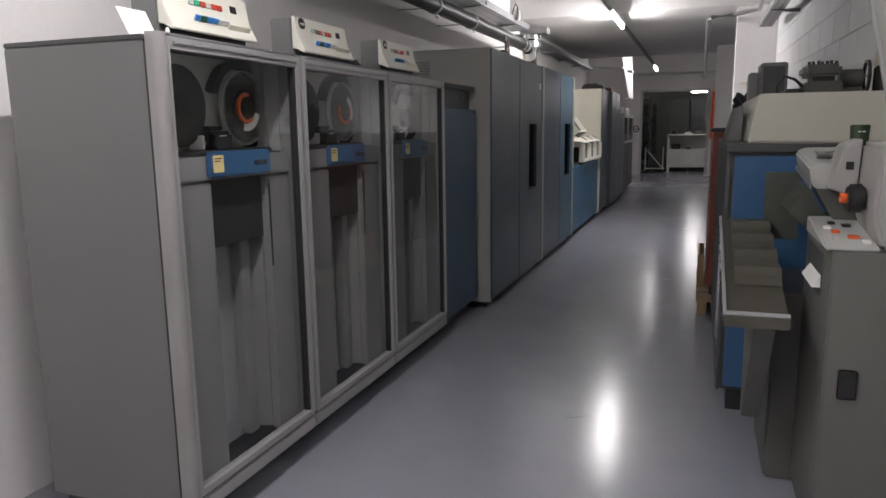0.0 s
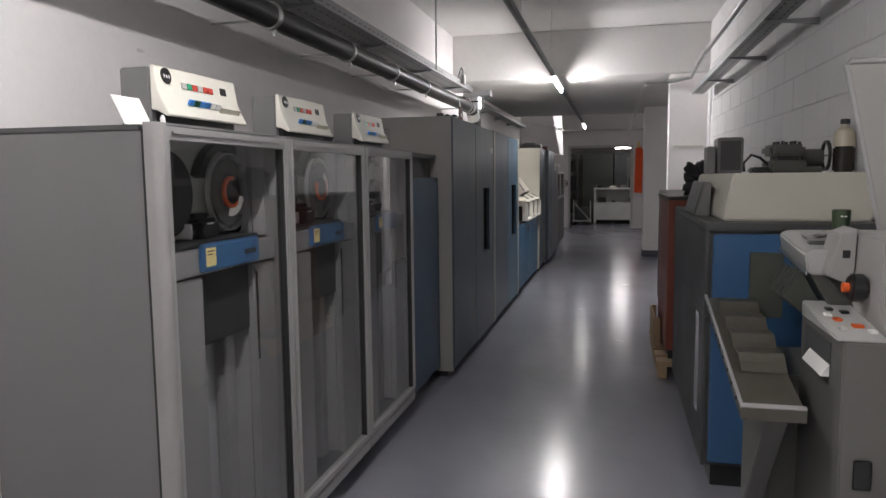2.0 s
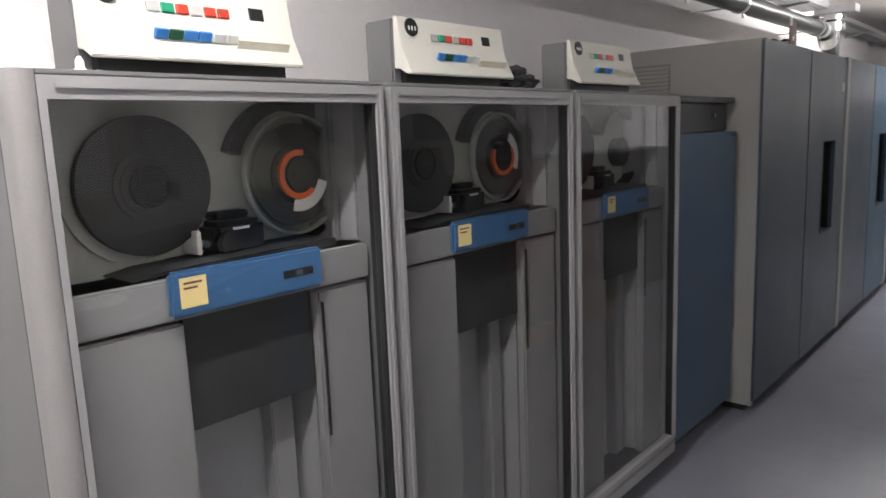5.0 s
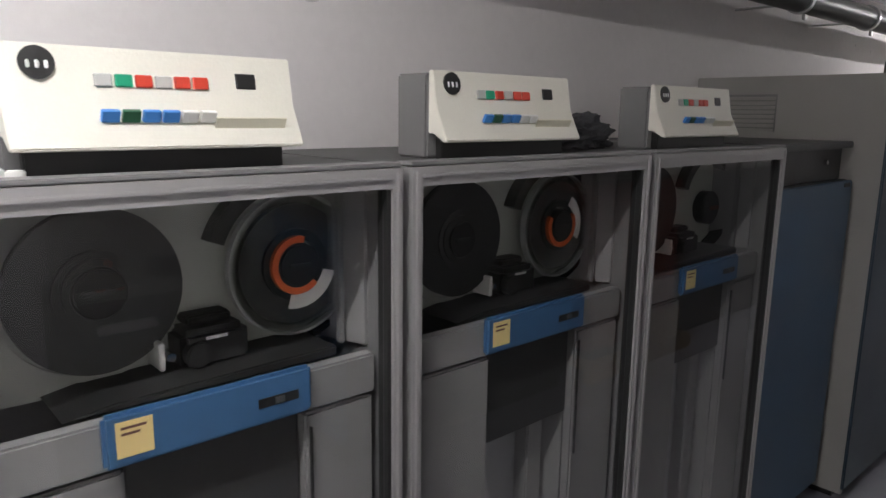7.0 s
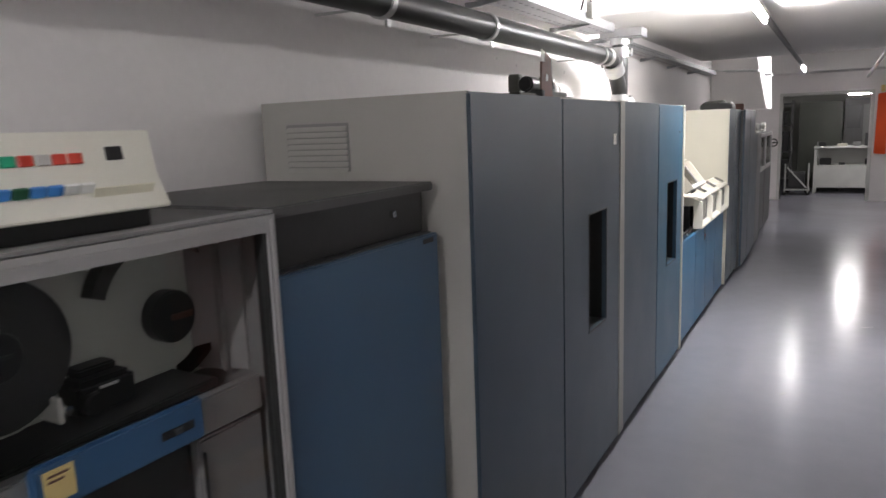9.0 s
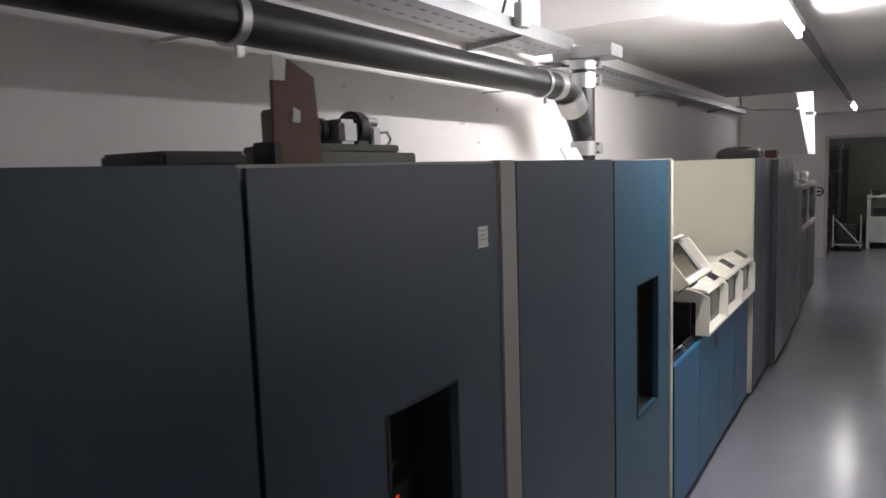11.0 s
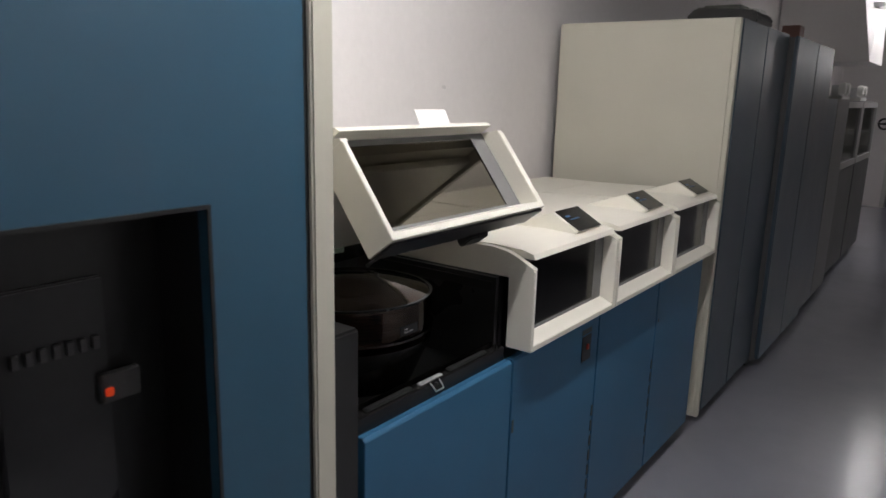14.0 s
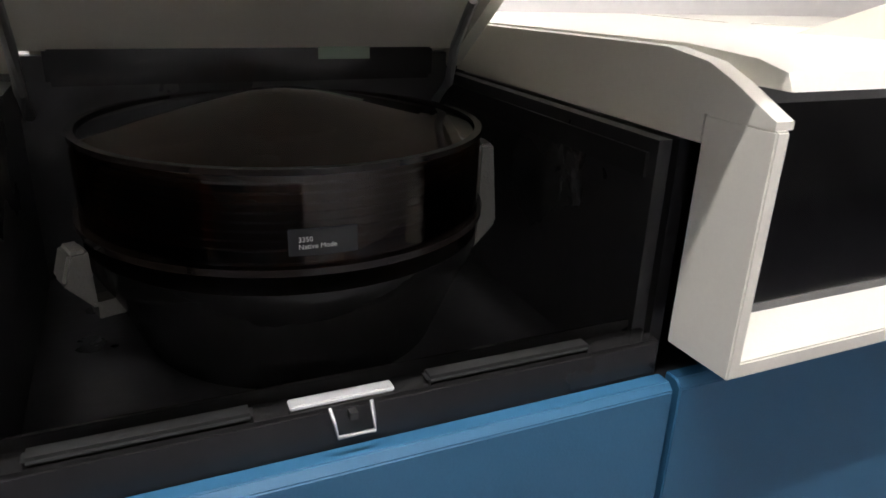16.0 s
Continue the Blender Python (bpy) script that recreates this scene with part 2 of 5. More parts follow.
def thing(name, at, label, category, group="", kind=""):
    ob = new(name)
    ob.location = at
    ob.empty_display_size = 0.1
    return tagged(ob, label, category, group, kind)


def part(name, bm, material, parent, label=""):
    """Links a bmesh, given in the world's metres, as one mesh under a thing or part."""
    root = parent
    while root.parent:
        root = root.parent
    bm.transform(Matrix.Translation(root.location).inverted())
    me = bpy.data.meshes.new(name)
    bm.to_mesh(me)
    bm.free()
    me.materials.append(material)
    smooth(me)
    ob = new(name, me)
    ob.parent = parent
    return tagged(ob, label)


def solid(name, bm, material, label, category, kind="", group=""):
    me = bpy.data.meshes.new(name)
    bm.to_mesh(me)
    bm.free()
    me.materials.append(material)
    smooth(me)
    return tagged(new(name, me), label, category, group, kind)


# ---- the room ----
XL, XR, YB, YE, ZC, ZS = -2.3, 0.66, -4.6, 19.3, 3.1, 2.56
LEAN_R = 0.0175  # the block wall draws away from the corridor by this much a metre
solid("floor", box(B(), XL - 0.2, 2.2, YB - 0.2, 25.2, -0.12, 0), FLOOR, "glossy grey-lavender epoxy painted floor", "floor", "structure")
solid("wall_left", box(B(), XL - 0.2, XL, YB - 0.2, YE, 0, ZC), WALL, "long white-painted plaster wall behind the cabinets", "wall", "structure")
wall_right = solid("wall_right", prism(B(), [(XR, 8.78), (XR + 0.2, 8.78), (XR + 0.45, YB - 0.2), (XR + LEAN_R * (8.98 - YB), YB - 0.2)], "z", 0, ZC), BLOCK, "white-painted block wall", "wall", "structure")
solid("wall_back", box(B(), XL, XR + LEAN_R * (8.78 - YB), YB - 0.2, YB, 0, ZC), WALL, "plain white-painted end wall", "wall", "structure")
solid("wall_stub", box(B(), 0.245, XR + 0.2, 8.78, 9.05, 0, ZC), WALL, "white-painted short cross wall", "wall", "structure")
solid("wall_recess", box(B(), 0.95, 1.15, 9.05, YE, 0, ZC), WALL, "white-painted wall behind the pillar", "wall", "structure")
solid("pillar", box(B(), 0.12, 0.95, 12.75, 13.15, 0.1, ZS, 0.006), WALL, "grey-white painted concrete pillar", "pillar", "structure")
solid("pillar_skirting", box(B(), 0.11, 0.95, 12.738, 13.162, 0, 0.1), SKIRT, "dark skirting round the pillar", "skirting", "structure")
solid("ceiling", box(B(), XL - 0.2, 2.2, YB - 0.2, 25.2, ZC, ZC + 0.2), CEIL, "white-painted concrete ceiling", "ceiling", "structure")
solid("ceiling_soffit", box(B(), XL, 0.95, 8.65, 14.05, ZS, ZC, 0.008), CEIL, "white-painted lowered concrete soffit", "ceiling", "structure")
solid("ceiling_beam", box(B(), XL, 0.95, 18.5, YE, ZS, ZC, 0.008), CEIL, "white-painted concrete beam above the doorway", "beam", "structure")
b = B()
box(b, XL, -1.52, YE, YE + 0.2, 0, ZC), box(b, 0.04, 0.95, YE, YE + 0.2, 0, ZC), box(b, -1.52, 0.04, YE, YE + 0.2, 2.13, ZC)
solid("wall_end", b, WALL, "white-painted end wall with a wide doorway", "wall", "structure")
b = B()
box(b, -1.58, -1.52, YE - 0.02, YE + 0.22, 0, 2.19, 0.004), box(b, 0.04, 0.1, YE - 0.02, YE + 0.22, 0, 2.19, 0.004), box(b, -1.52, 0.04, YE - 0.02, YE + 0.22, 2.13, 2.19, 0.004)
solid("trim", b, SOIL, "white steel frame of the open doorway", "door frame", "structure")
b = B()
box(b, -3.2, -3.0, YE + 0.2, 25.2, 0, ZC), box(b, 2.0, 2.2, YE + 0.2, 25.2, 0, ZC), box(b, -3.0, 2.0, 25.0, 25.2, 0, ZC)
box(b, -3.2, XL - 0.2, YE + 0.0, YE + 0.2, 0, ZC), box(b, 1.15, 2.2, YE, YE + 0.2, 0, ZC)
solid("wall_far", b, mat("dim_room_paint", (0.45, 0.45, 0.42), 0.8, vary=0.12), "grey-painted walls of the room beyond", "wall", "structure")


PLASTER = mat("bare_plaster", (0.68, 0.66, 0.65), 0.85, vary=0.2)
random.seed(21)
for y, z, w, h in ((7.75, 2.02, 0.045, 0.016), (7.9, 1.93, 0.028, 0.012), (8.1, 2.1, 0.02, 0.016), (6.9, 2.12, 0.018, 0.012), (7.2, 2.1, 0.014, 0.012), (8.95, 1.33, 0.014, 0.016), (9.6, 1.5, 0.016, 0.012), (2.75, 1.95, 0.03, 0.01)):
    pts = []
    for k in range(9):
        a = 2 * math.pi * k / 9
        r = 0.5 + 0.5 * random.random()
        pts.append((y + w * r * math.cos(a), z + h * r * math.sin(a)))
    solid("plaster_mark", prism(B(), pts, "x", XL - 0.01, XL + 0.0015), PLASTER, "small chipped patch in the white wall paint", "wall mark", "structure")
SCUFF = mat("floor_scuff", (0.17, 0.17, 0.19), 0.4, vary=0.2)
for x, y, w, h, t in ((-0.55, 3.1, 0.05, 0.012, 0.6), (-0.25, 3.9, 0.03, 0.01, 1.9), (-0.75, 4.5, 0.04, 0.008, 0.2), (-0.3, 6.2, 0.05, 0.01, 2.4), (-0.7, 7.6, 0.03, 0.012, 1.1), (-0.2, 9.4, 0.06, 0.012, 0.5)):
    b = B()
    arc(b, (x, y, 0.0004), 0.0005, h, 0.0008, "z", seg=14)
    b.transform(Matrix.Translation((x, y, 0)) @ Matrix.Rotation(t, 4, "Z") @ Matrix.Diagonal((w / h, 1, 1, 1)) @ Matrix.Translation((-x, -y, 0)))
    solid("floor_scuff", b, SCUFF, "dark scuff mark on the floor paint", "scuff mark", "structure")


# ---- lamps ----
def batten(y0, y1, tube_material, x=-1.02, z=2.45):
    lamp = thing("fluorescent_lamp", (x, (y0 + y1) / 2, z + 0.05), "lit bare fluorescent tube on a white batten under the lamp rail", "lamp", "corridor lamps")
    part("batten", box(B(), x - 0.03, x + 0.03, y0 - 0.04, y1 + 0.04, z + 0.022, z + 0.062, 0.004), SOIL, lamp)
    for y in (y0 - 0.015, y1 + 0.015):
        part("lamp_holder", box(B(), x - 0.014, x + 0.014, y - 0.014, y + 0.014, z - 0.02, z + 0.022, 0.003), WHITE, lamp)
    part("tube", cyl(B(), (x, (y0 + y1) / 2, z), 0.015, y1 - y0, "y", 10), tube_material, lamp, "glowing white tube")


# unseen lamp, added behind the start to brighten the first drive's side
batten(-2.6, -1.4, LIT_NEAR)
batten(0.75, 1.95, LIT_NEAR)
batten(7.88, 9.08, LIT)
batten(15.0, 16.2, LIT_OLD)
rail = thing("lamp_rail", (-1.02, 6, 2.56), "grey steel lamp rail hung under the ceiling", "rail")
part("channel", box(B(), -1.042, -0.998, -4.4, 16.35, 2.513, 2.5185), STEEL, rail)
part("trunking", box(B(), -1.038, -1.002, 9.14, 14.94, 2.47, 2.5125, 0.004), GREY, rail)
part("trunking", box(B(), -1.038, -1.002, 2.01, 7.82, 2.47, 2.5125, 0.004), GREY, rail)
for y in (-1.5, 2.6, 5.2, 7.6, 14.6):
    part("hanger", cyl(B(), (-1.02, y, (ZC + 2.5185) / 2), 0.005, ZC - 2.5185, "z", 8), STEEL, rail)


# ---- three tape drives ----
FADED = mat("yellowed_label", (0.78, 0.75, 0.6), 0.4, vary=0.06)
# grey of the dark reflection seen in the clear reel flange
REEL_G = mat("reel_reflection_grey", (0.1, 0.1, 0.097), 0.4, vary=0.15)
PALE = mat("pale_worn_enamel", (0.31, 0.298, 0.288), 0.45, grain=200, vary=0.1, stain=6)
COLUMN = mat("pale_column_lining", (0.29, 0.29, 0.3), 0.5, grain=200, vary=0.06)


def reel(parent, y, z, x, material, hub_material, clear_reel, turn=0.0):
    r = part("reel", arc(B(), (x - 0.012, y, z), 0.045, 0.131, 0.003), material, parent, "clear plastic tape reel" if clear_reel else "dark grey tape reel")
    part("flange", arc(B(), (x + 0.006, y, z), 0.045, 0.131, 0.003), material, r)
    part("tape_pack", arc(B(), (x - 0.003, y, z), 0.048, 0.066 if clear_reel else 0.118, 0.011), REEL_D, r, "wound dark magnetic tape")
    if clear_reel:
        part("rim", arc(B(), (x - 0.003, y, z), 0.127, 0.1325, 0.016, seg=56), REEL_R, r)
        part("inner_rim", arc(B(), (x - 0.004, y, z), 0.112, 0.1135, 0.014, seg=48), GREY, r)
        # added disc: the flange's dark reflection as a grey ring
        part("reflection_disc", arc(B(), (x - 0.006, y, z), 0.0665, 0.1115, 0.003), REEL_G, r)
    else:
        part("hub_plate", arc(B(), (x + 0.0095, y, z), 0.043, 0.066, 0.003), REEL_D, r)
    part("hub_ring", arc(B(), (x + 0.001, y, z), 0.042, 0.054, 0.026, a0=75 + turn if clear_reel else 0, a1=315 + turn if clear_reel else 360), hub_material, r, "orange hub ring" if clear_reel else "")
    part("hub", cyl(B(), (x, y, z), 0.0415, 0.034, "x", 28, bev=0.004), BLACK, r)
    part("hub_latch", box(B(), x + 0.0172, x + 0.021, y - 0.022, y + 0.022, z - 0.004, z + 0.004, 0.001), REEL_D, r)
    if clear_reel:
        part("sticker", arc(B(), (x + 0.0085, y, z), 0.056, 0.082, 0.001, a0=-105 + turn, a1=-15 + turn, seg=14), PAPER, r, "white paper reel label")


def tape_drive(y0, kind, cy, label, turn=0.0):
    W = 0.758 if kind == "end" else 0.786
    yc, dl = y0 + W / 2, y0 + (0.057 if kind == "end" else 0.012)
    d = thing("tape_drive", (-1.85, yc, 0), label, "tape drive", "row of tape drives")
    F, ys = -1.5, y0 + (0.016 if kind == "end" else 0.0)
    part("side_panel", box(B(), -2.035, F, ys, ys + 0.022, 0.1, 1.525, 0.004), GREY, d)
    part("side_panel", box(B(), -2.035, F, y0 + W - 0.022, y0 + W, 0.1, 1.525, 0.004), GREY, d)
    part("back_panel", box(B(), -2.035, -2.015, ys + 0.022, y0 + W - 0.022, 0.1, 1.525), GREY, d)
    part("top_panel", box(B(), -2.035, -1.512, ys, y0 + W, 1.526, 1.541, 0.003), GREY_D, d)
    part("plinth", box(B(), -2.0, -1.56, y0 + 0.04, y0 + W - 0.04, 0.02, 0.1), BLACK, d)
    for yy in (y0 + 0.07, y0 + W - 0.07):
        for xx in (-1.6, -1.97):
            part("foot", cyl(B(), (xx, yy, 0.01), 0.028, 0.02, "z", 16), BLACK, d)
    part("bottom_rail", box(B(), -1.53, -1.463, ys + 0.002, y0 + W - 0.002, 0.1, 0.148, 0.004), ALU, d)
    part("rail_step", box(B(), -1.53, -1.47, ys + 0.002, y0 + W - 0.002, 0.1485, 0.157), GREY_D, d)
    # glazed front door, with a black seal down its latch side
    door = part("door_frame", holed(B(), F + 0.002, -1.462, (dl, dl + (0.012 if kind == "end" else 0.024), y0 + W - 0.028, y0 + W - 0.006), (0.158, 0.18, 1.503, 1.538)), ALU, d, "aluminium frame of the glazed front door")
    part("pane", box(B(), -1.484, -1.479, dl + (0.012 if kind == "end" else 0.024), y0 + W - 0.028, 0.18, 1.503), GLASS, door, "clear glass pane").visible_shadow = False
    for yy in (y0 + W - 0.017,) if kind == "end" else (y0 + 0.023, y0 + W - 0.017):
        part("bead", box(B(), -1.4615, -1.457, yy - 0.005, yy + 0.005, 0.17, 1.53, 0.0015), ALU, door)
    part("bead", box(B(), -1.4615, -1.457, dl + 0.023, y0 + W - 0.035, 1.518, 1.526, 0.0015), ALU, door)
    part("gasket", box(B(), F - 0.006, F + 0.0015, y0 + 0.014, y0 + W - 0.012, 1.505, 1.524), BLACK, d)
    part("seal", box(B(), F + 0.002, -1.468, y0 + W - 0.0365, y0 + W - 0.0285, 0.182, 1.5), BLACK, d, "black rubber door seal")
    part("door_gap", box(B(), F + 0.0005, -1.478, y0 + W - 0.0055, y0 + W - 0.0005, 0.16, 1.53), BLACK, d)
    part("top_trim", box(B(), -1.5115, -1.464, dl, y0 + W - 0.006, 1.5395, 1.547, 0.002), GREY_L, d)
    if kind == "end":
        trim = B()
        prism(trim, [(-1.4995, ys - 0.003), (-1.4995, y0 + 0.056), (-1.462, y0 + 0.056), (-1.457, y0 + 0.05), (-1.455, y0 + 0.036), (-1.458, ys + 0.008), (-1.466, ys), (-1.478, ys - 0.003)], "z", 0.1, 1.546, 0.001)
        part("corner_trim", trim, PALE, d, "pale enamel corner strip")
        part("seal", box(B(), -1.506, -1.5, ys - 0.0025, ys - 0.0005, 0.1, 1.525), BLACK, d)
    # reel deck
    DX = -1.675
    part("deck_plate", box(B(), DX - 0.01, DX, ys + 0.022, y0 + W - 0.022, 1.19, 1.524), DECK, d, "pale grey reel deck plate")
    part("deck_cheek", prism(B(), [(DX + 0.001, y0 + W - 0.07), (-1.55, y0 + W - 0.03), (-1.55, y0 + W - 0.0225), (DX + 0.001, y0 + W - 0.0225)], "z", 1.2, 1.523), GREY_L, d)
    part("cheek_rib", box(B(), -1.6, -1.585, y0 + W - 0.062, y0 + W - 0.05, 1.2, 1.52, 0.002), GREY, d)
    yl, yr, zr = y0 + 0.288, y0 + 0.628, 1.356
    reel(d, yl, zr, -1.64, REEL_D, REEL_D, False)
    if kind == "bare":
        hub = part("bare_hub", cyl(B(), (-1.655, yr + 0.02, zr - 0.02), 0.055, 0.04, "x", 28, bev=0.004), BLACK, d, "empty black reel hub")
        part("hub_latch", box(B(), -1.635, -1.629, yr + 0.01, yr + 0.06, zr - 0.026, zr - 0.014), BROWN_B, hub)
    else:
        reel(d, yr, zr, -1.628, CLEAR_P, ORANGE, True, turn)
    part("reel_guard", arc(B(), (-1.655, yr, zr), 0.14, 0.168, 0.035, a0=42, a1=160, seg=24), BLACK, d, "black curved reel guard")
    part("reel_guard", arc(B(), (-1.65, yr, zr), 0.141, 0.152, 0.04, a0=-75, a1=8, seg=20), BLACK_G, d, "black curved reel guard")
    part("reel_well_rim", arc(B(), (-1.668, yl, zr), 0.139, 0.15, 0.012, a0=185, a1=300, seg=20), DECK, d)
    head = part("head_block", box(B(), DX, -1.6, y0 + 0.4, y0 + 0.52, 1.205, 1.275, 0.012), BLACK, d, "black read head cover")
    part("capstan", cyl(B(), (-1.605, y0 + 0.425, 1.235), 0.022, 0.03, "x", 20, bev=0.003), BLACK, head)
    part("head_top", box(B(), DX + 0.001, -1.63, y0 + 0.42, y0 + 0.5, 1.2755, 1.292, 0.004), BLACK, head)
    part("name_plate", box(B(), -1.5999, -1.5985, y0 + 0.44, y0 + 0.478, 1.257, 1.262), WHITE, head)
    part("tape_guide", cyl(B(), (-1.64, y0 + 0.385, 1.235), 0.008, 0.06, "x", 14), CHROME, head, "bright steel tape guide")
    part("guide_block", box(B(), -1.67, -1.61, y0 + 0.366, y0 + 0.375, 1.215, 1.262, 0.002), WHITE_K, head)
    part("head_shelf", prism(B(), [(y0 + 0.2, 1.197), (y0 + 0.66, 1.197), (y0 + 0.66, 1.216), (y0 + 0.27, 1.209)], "x", DX + 0.001, -1.541, 0.003), BLACK, d)
    # cross bar with the blue latch
    part("cross_bar", box(B(), -1.54, -1.51, y0 + 0.035, y0 + W - 0.035, 1.122, 1.196, 0.004), GREY_L, d, "grey cross bar")
    latch = part("latch_bar", box(B(), -1.509, -1.492, y0 + 0.24, y0 + 0.577, 1.13, 1.212, 0.006), BLUE_B, d, "blue enamel latch bar")
    part("sticker", box(B(), -1.4918, -1.491, y0 + 0.257, y0 + 0.309, 1.146, 1.2), YELLOW, latch, "worn yellow sticker")
    part("print", bars(B(), -1.4909, y0 + 0.264, y0 + 0.3, 1.192, 2, 0.004, 0.009, 0.0005), BROWN_B, latch)
    part("slot", box(B(), -1.4918, -1.491, y0 + 0.476, y0 + 0.55, 1.16, 1.176), BLACK, latch)
    part("catch", box(B(), -1.4909, -1.488, y0 + 0.506, y0 + 0.522, 1.163, 1.173), GREY_D, latch)
    # lower covers and vacuum column
    part("lower_cover", box(B(), -1.545, -1.515, y0 + 0.037, y0 + 0.272, 0.16, 1.115, 0.005), GREY_L, d)
    part("lower_cover", box(B(), -1.545, -1.515, y0 + 0.575, y0 + W - 0.037, 0.16, 1.115, 0.005), GREY_L, d)
    part("cover_lip", box(B(), -1.56, -1.5455, y0 + 0.268, y0 + 0.274, 0.17, 1.11), GREY_D, d)
    part("pull_rod", box(B(), -1.514, -1.508, y0 + 0.581, y0 + 0.586, 0.79, 1.09, 0.001), BLACK, d)
    part("column_back", box(B(), -1.63, -1.62, y0 + 0.25, y0 + 0.6, 0.16, 1.12), COLUMN, d, "pale column back")
    part("column_rib", box(B(), -1.6195, -1.575, y0 + 0.478, y0 + 0.535, 0.17, 1.115, 0.004), GREY_L, d)
    part("column_rib", prism(B(), [(-1.6195, y0 + 0.55), (-1.5455, y0 + 0.574), (-1.5455, y0 + 0.6), (-1.6195, y0 + 0.6)], "z", 0.17, 1.115), GREY_L, d)
    part("column_cover", box(B(), -1.548, -1.535, y0 + 0.276, y0 + 0.572, 0.9, 1.12, 0.003), REEL_D, d, "black column cover plate")
    # operator panel on top
    p0, p1 = cy - 0.212, cy + 0.212
    op = part("operator_panel", box(B(), -1.68, -1.585, p0 - 0.004, p1 - 0.012, 1.5415, 1.71, 0.005), GREY, d, "grey operator panel box")
    part("panel_foot", box(B(), -1.5849, -1.565, p0 + 0.02, p1 - 0.02, 1.5415, 1.59, 0.002), BLACK, op)
    part("face_plate", prism(B(), [(-1.5845, 1.592), (-1.5845, 1.715), (-1.573, 1.715), (-1.56, 1.642), (-1.528, 1.578), (-1.536, 1.574), (-1.57, 1.592)], "y", p0, p1, 0.002), PANEL, op, "ivory face plate with coloured keys")

    def key(name, u, w, v, h, m, low=False, deep=0.006, lab=""):
        if low:
            c0, tilt = Vector((-1.5425, cy + u, 1.609 + v)), radians(-26.5)
        else:
            c0, tilt = Vector((-1.5668, cy + u, 1.682 + v)), radians(9.9)
        bb = B()
        box(bb, -0.002, deep, -w / 2, w / 2, -h / 2, h / 2, 0.0015, 1)
        bb.transform(Matrix.Translation(c0) @ Matrix.Rotation(-tilt, 4, "Y"))
        return part(name, bb, m, op, lab)

    badge = B()
    cyl(badge, (0, 0, 0), 0.022, 0.005, "x", 28)
    badge.transform(Matrix.Translation((-1.567, cy - 0.165, 1.69)) @ Matrix.Rotation(radians(-9.9), 4, "Y"))
    part("badge", badge, BLACK, op, "round black badge")
    for i in range(3):
        key("badge_mark", -0.176 + i * 0.011, 0.005, 0.0055, 0.011, WHITE, deep=0.0045)
    for i, m in enumerate((GREY_K, GREEN, RED, GREY_K, RED, RED)):
        key("key", -0.085 + i * 0.028, 0.024, -0.012, 0.018, m)
    key("counter", 0.13, 0.034, -0.006, 0.024, BLACK, deep=0.003, lab="black counter window")
    key("counter_digits", 0.14, 0.014, -0.012, 0.006, WHITE, deep=0.0036)
    for i, m in enumerate((BLUE_K, GREEN_D, BLUE_K, BLUE_K, WHITE_K, WHITE_K)):
        key("key", -0.085 + i * 0.028, 0.025, 0.014, 0.018, m, low=True)
    key("faded_label", 0.125, 0.12, -0.006, 0.04, FADED, low=True, deep=0.0005, lab="faded yellowish label")
    d.location.x -= 0.028
    d.scale.z = 1.0075
    return d


tape_drive(1.683, "end", 2.066, "grey tape drive with glass door, both reels mounted")
tape_drive(2.445, "full", 2.808, "grey tape drive with glass door and two loaded reels", 75)
tape_drive(3.236, "bare", 3.605, "grey tape drive with glass door, one reel missing")

card = B()
prism(card, [(-1.575, 1.553), (-1.572, 1.553), (-1.61, 1.629), (-1.613, 1.629)], "y", 1.69, 1.8)
solid("paper_sign", card, PAPER, "small white folded card standing on the tape drive", "sign")
b = B()
lathe(b, (-1.565, 1.835, 1.553), [(0.0, 0.0), (0.012, 0.0), (0.012, 0.012), (0.007, 0.016), (0.007, 0.026), (0.003, 0.034), (0.0, 0.034)], 16)
cyl(b, (-1.56, 1.858, 1.559), 0.012, 0.012, "z", 14, bev=0.002)
solid("white_knob", b, WHITE, "small white plastic cap lying on the tape drive", "cap")


def heap(name, c, size, material, label, category, rough=0.3, floor_z=0.0):
    bm = B()
    bmesh.ops.create_icosphere(bm, subdivisions=5, radius=1.0)
    for v in bm.verts:
        n = v.co.normalized()
        k = 1 + rough * noise.noise(n * 2.3 + Vector(c)) + 0.5 * rough * noise.noise(n * 6 + Vector(c)) + 0.2 * rough * noise.noise(n * 15)
        v.co = Vector((c[0] + n.x * size[0] * k, c[1] + n.y * size[1] * k, max(c[2] + n.z * size[2] * k, floor_z)))
    return solid(name, bm, material, label, category)


heap("dark_cloth", (-1.77, 3.24, 1.582), (0.1, 0.15, 0.062), FABRIC, "crumpled dark cloth lying on the tape drive", "cloth", 0.38, 1.5528)


# ---- low blue cabinet beside the tape drives ----
c = thing("control_unit", (-1.85, 4.4, 0), "low cabinet with blue front and black louvred top", "cabinet")
part("body", box(B(), -2.2, -1.544, 4.045, 4.755, 0.09, 1.405, 0.004), GREY_D, c)
part("front_panel", box(B(), -1.5435, -1.522, 4.049, 4.75, 0.1, 1.404, 0.004), BLUE_M, c, "blue front panel")
part("top_cap", box(B(), -2.2, -1.575, 4.045, 4.755, 1.4055, 1.53, 0.004), BLACK, c, "black recessed top section")
part("top_lid", box(B(), -2.2, -1.535, 4.045, 4.755, 1.531, 1.557, 0.004), GREY_D, c)
part("latch", box(B(), -1.5215, -1.519, 4.66, 4.72, 1.38, 1.395, 0.002), BLACK, c)
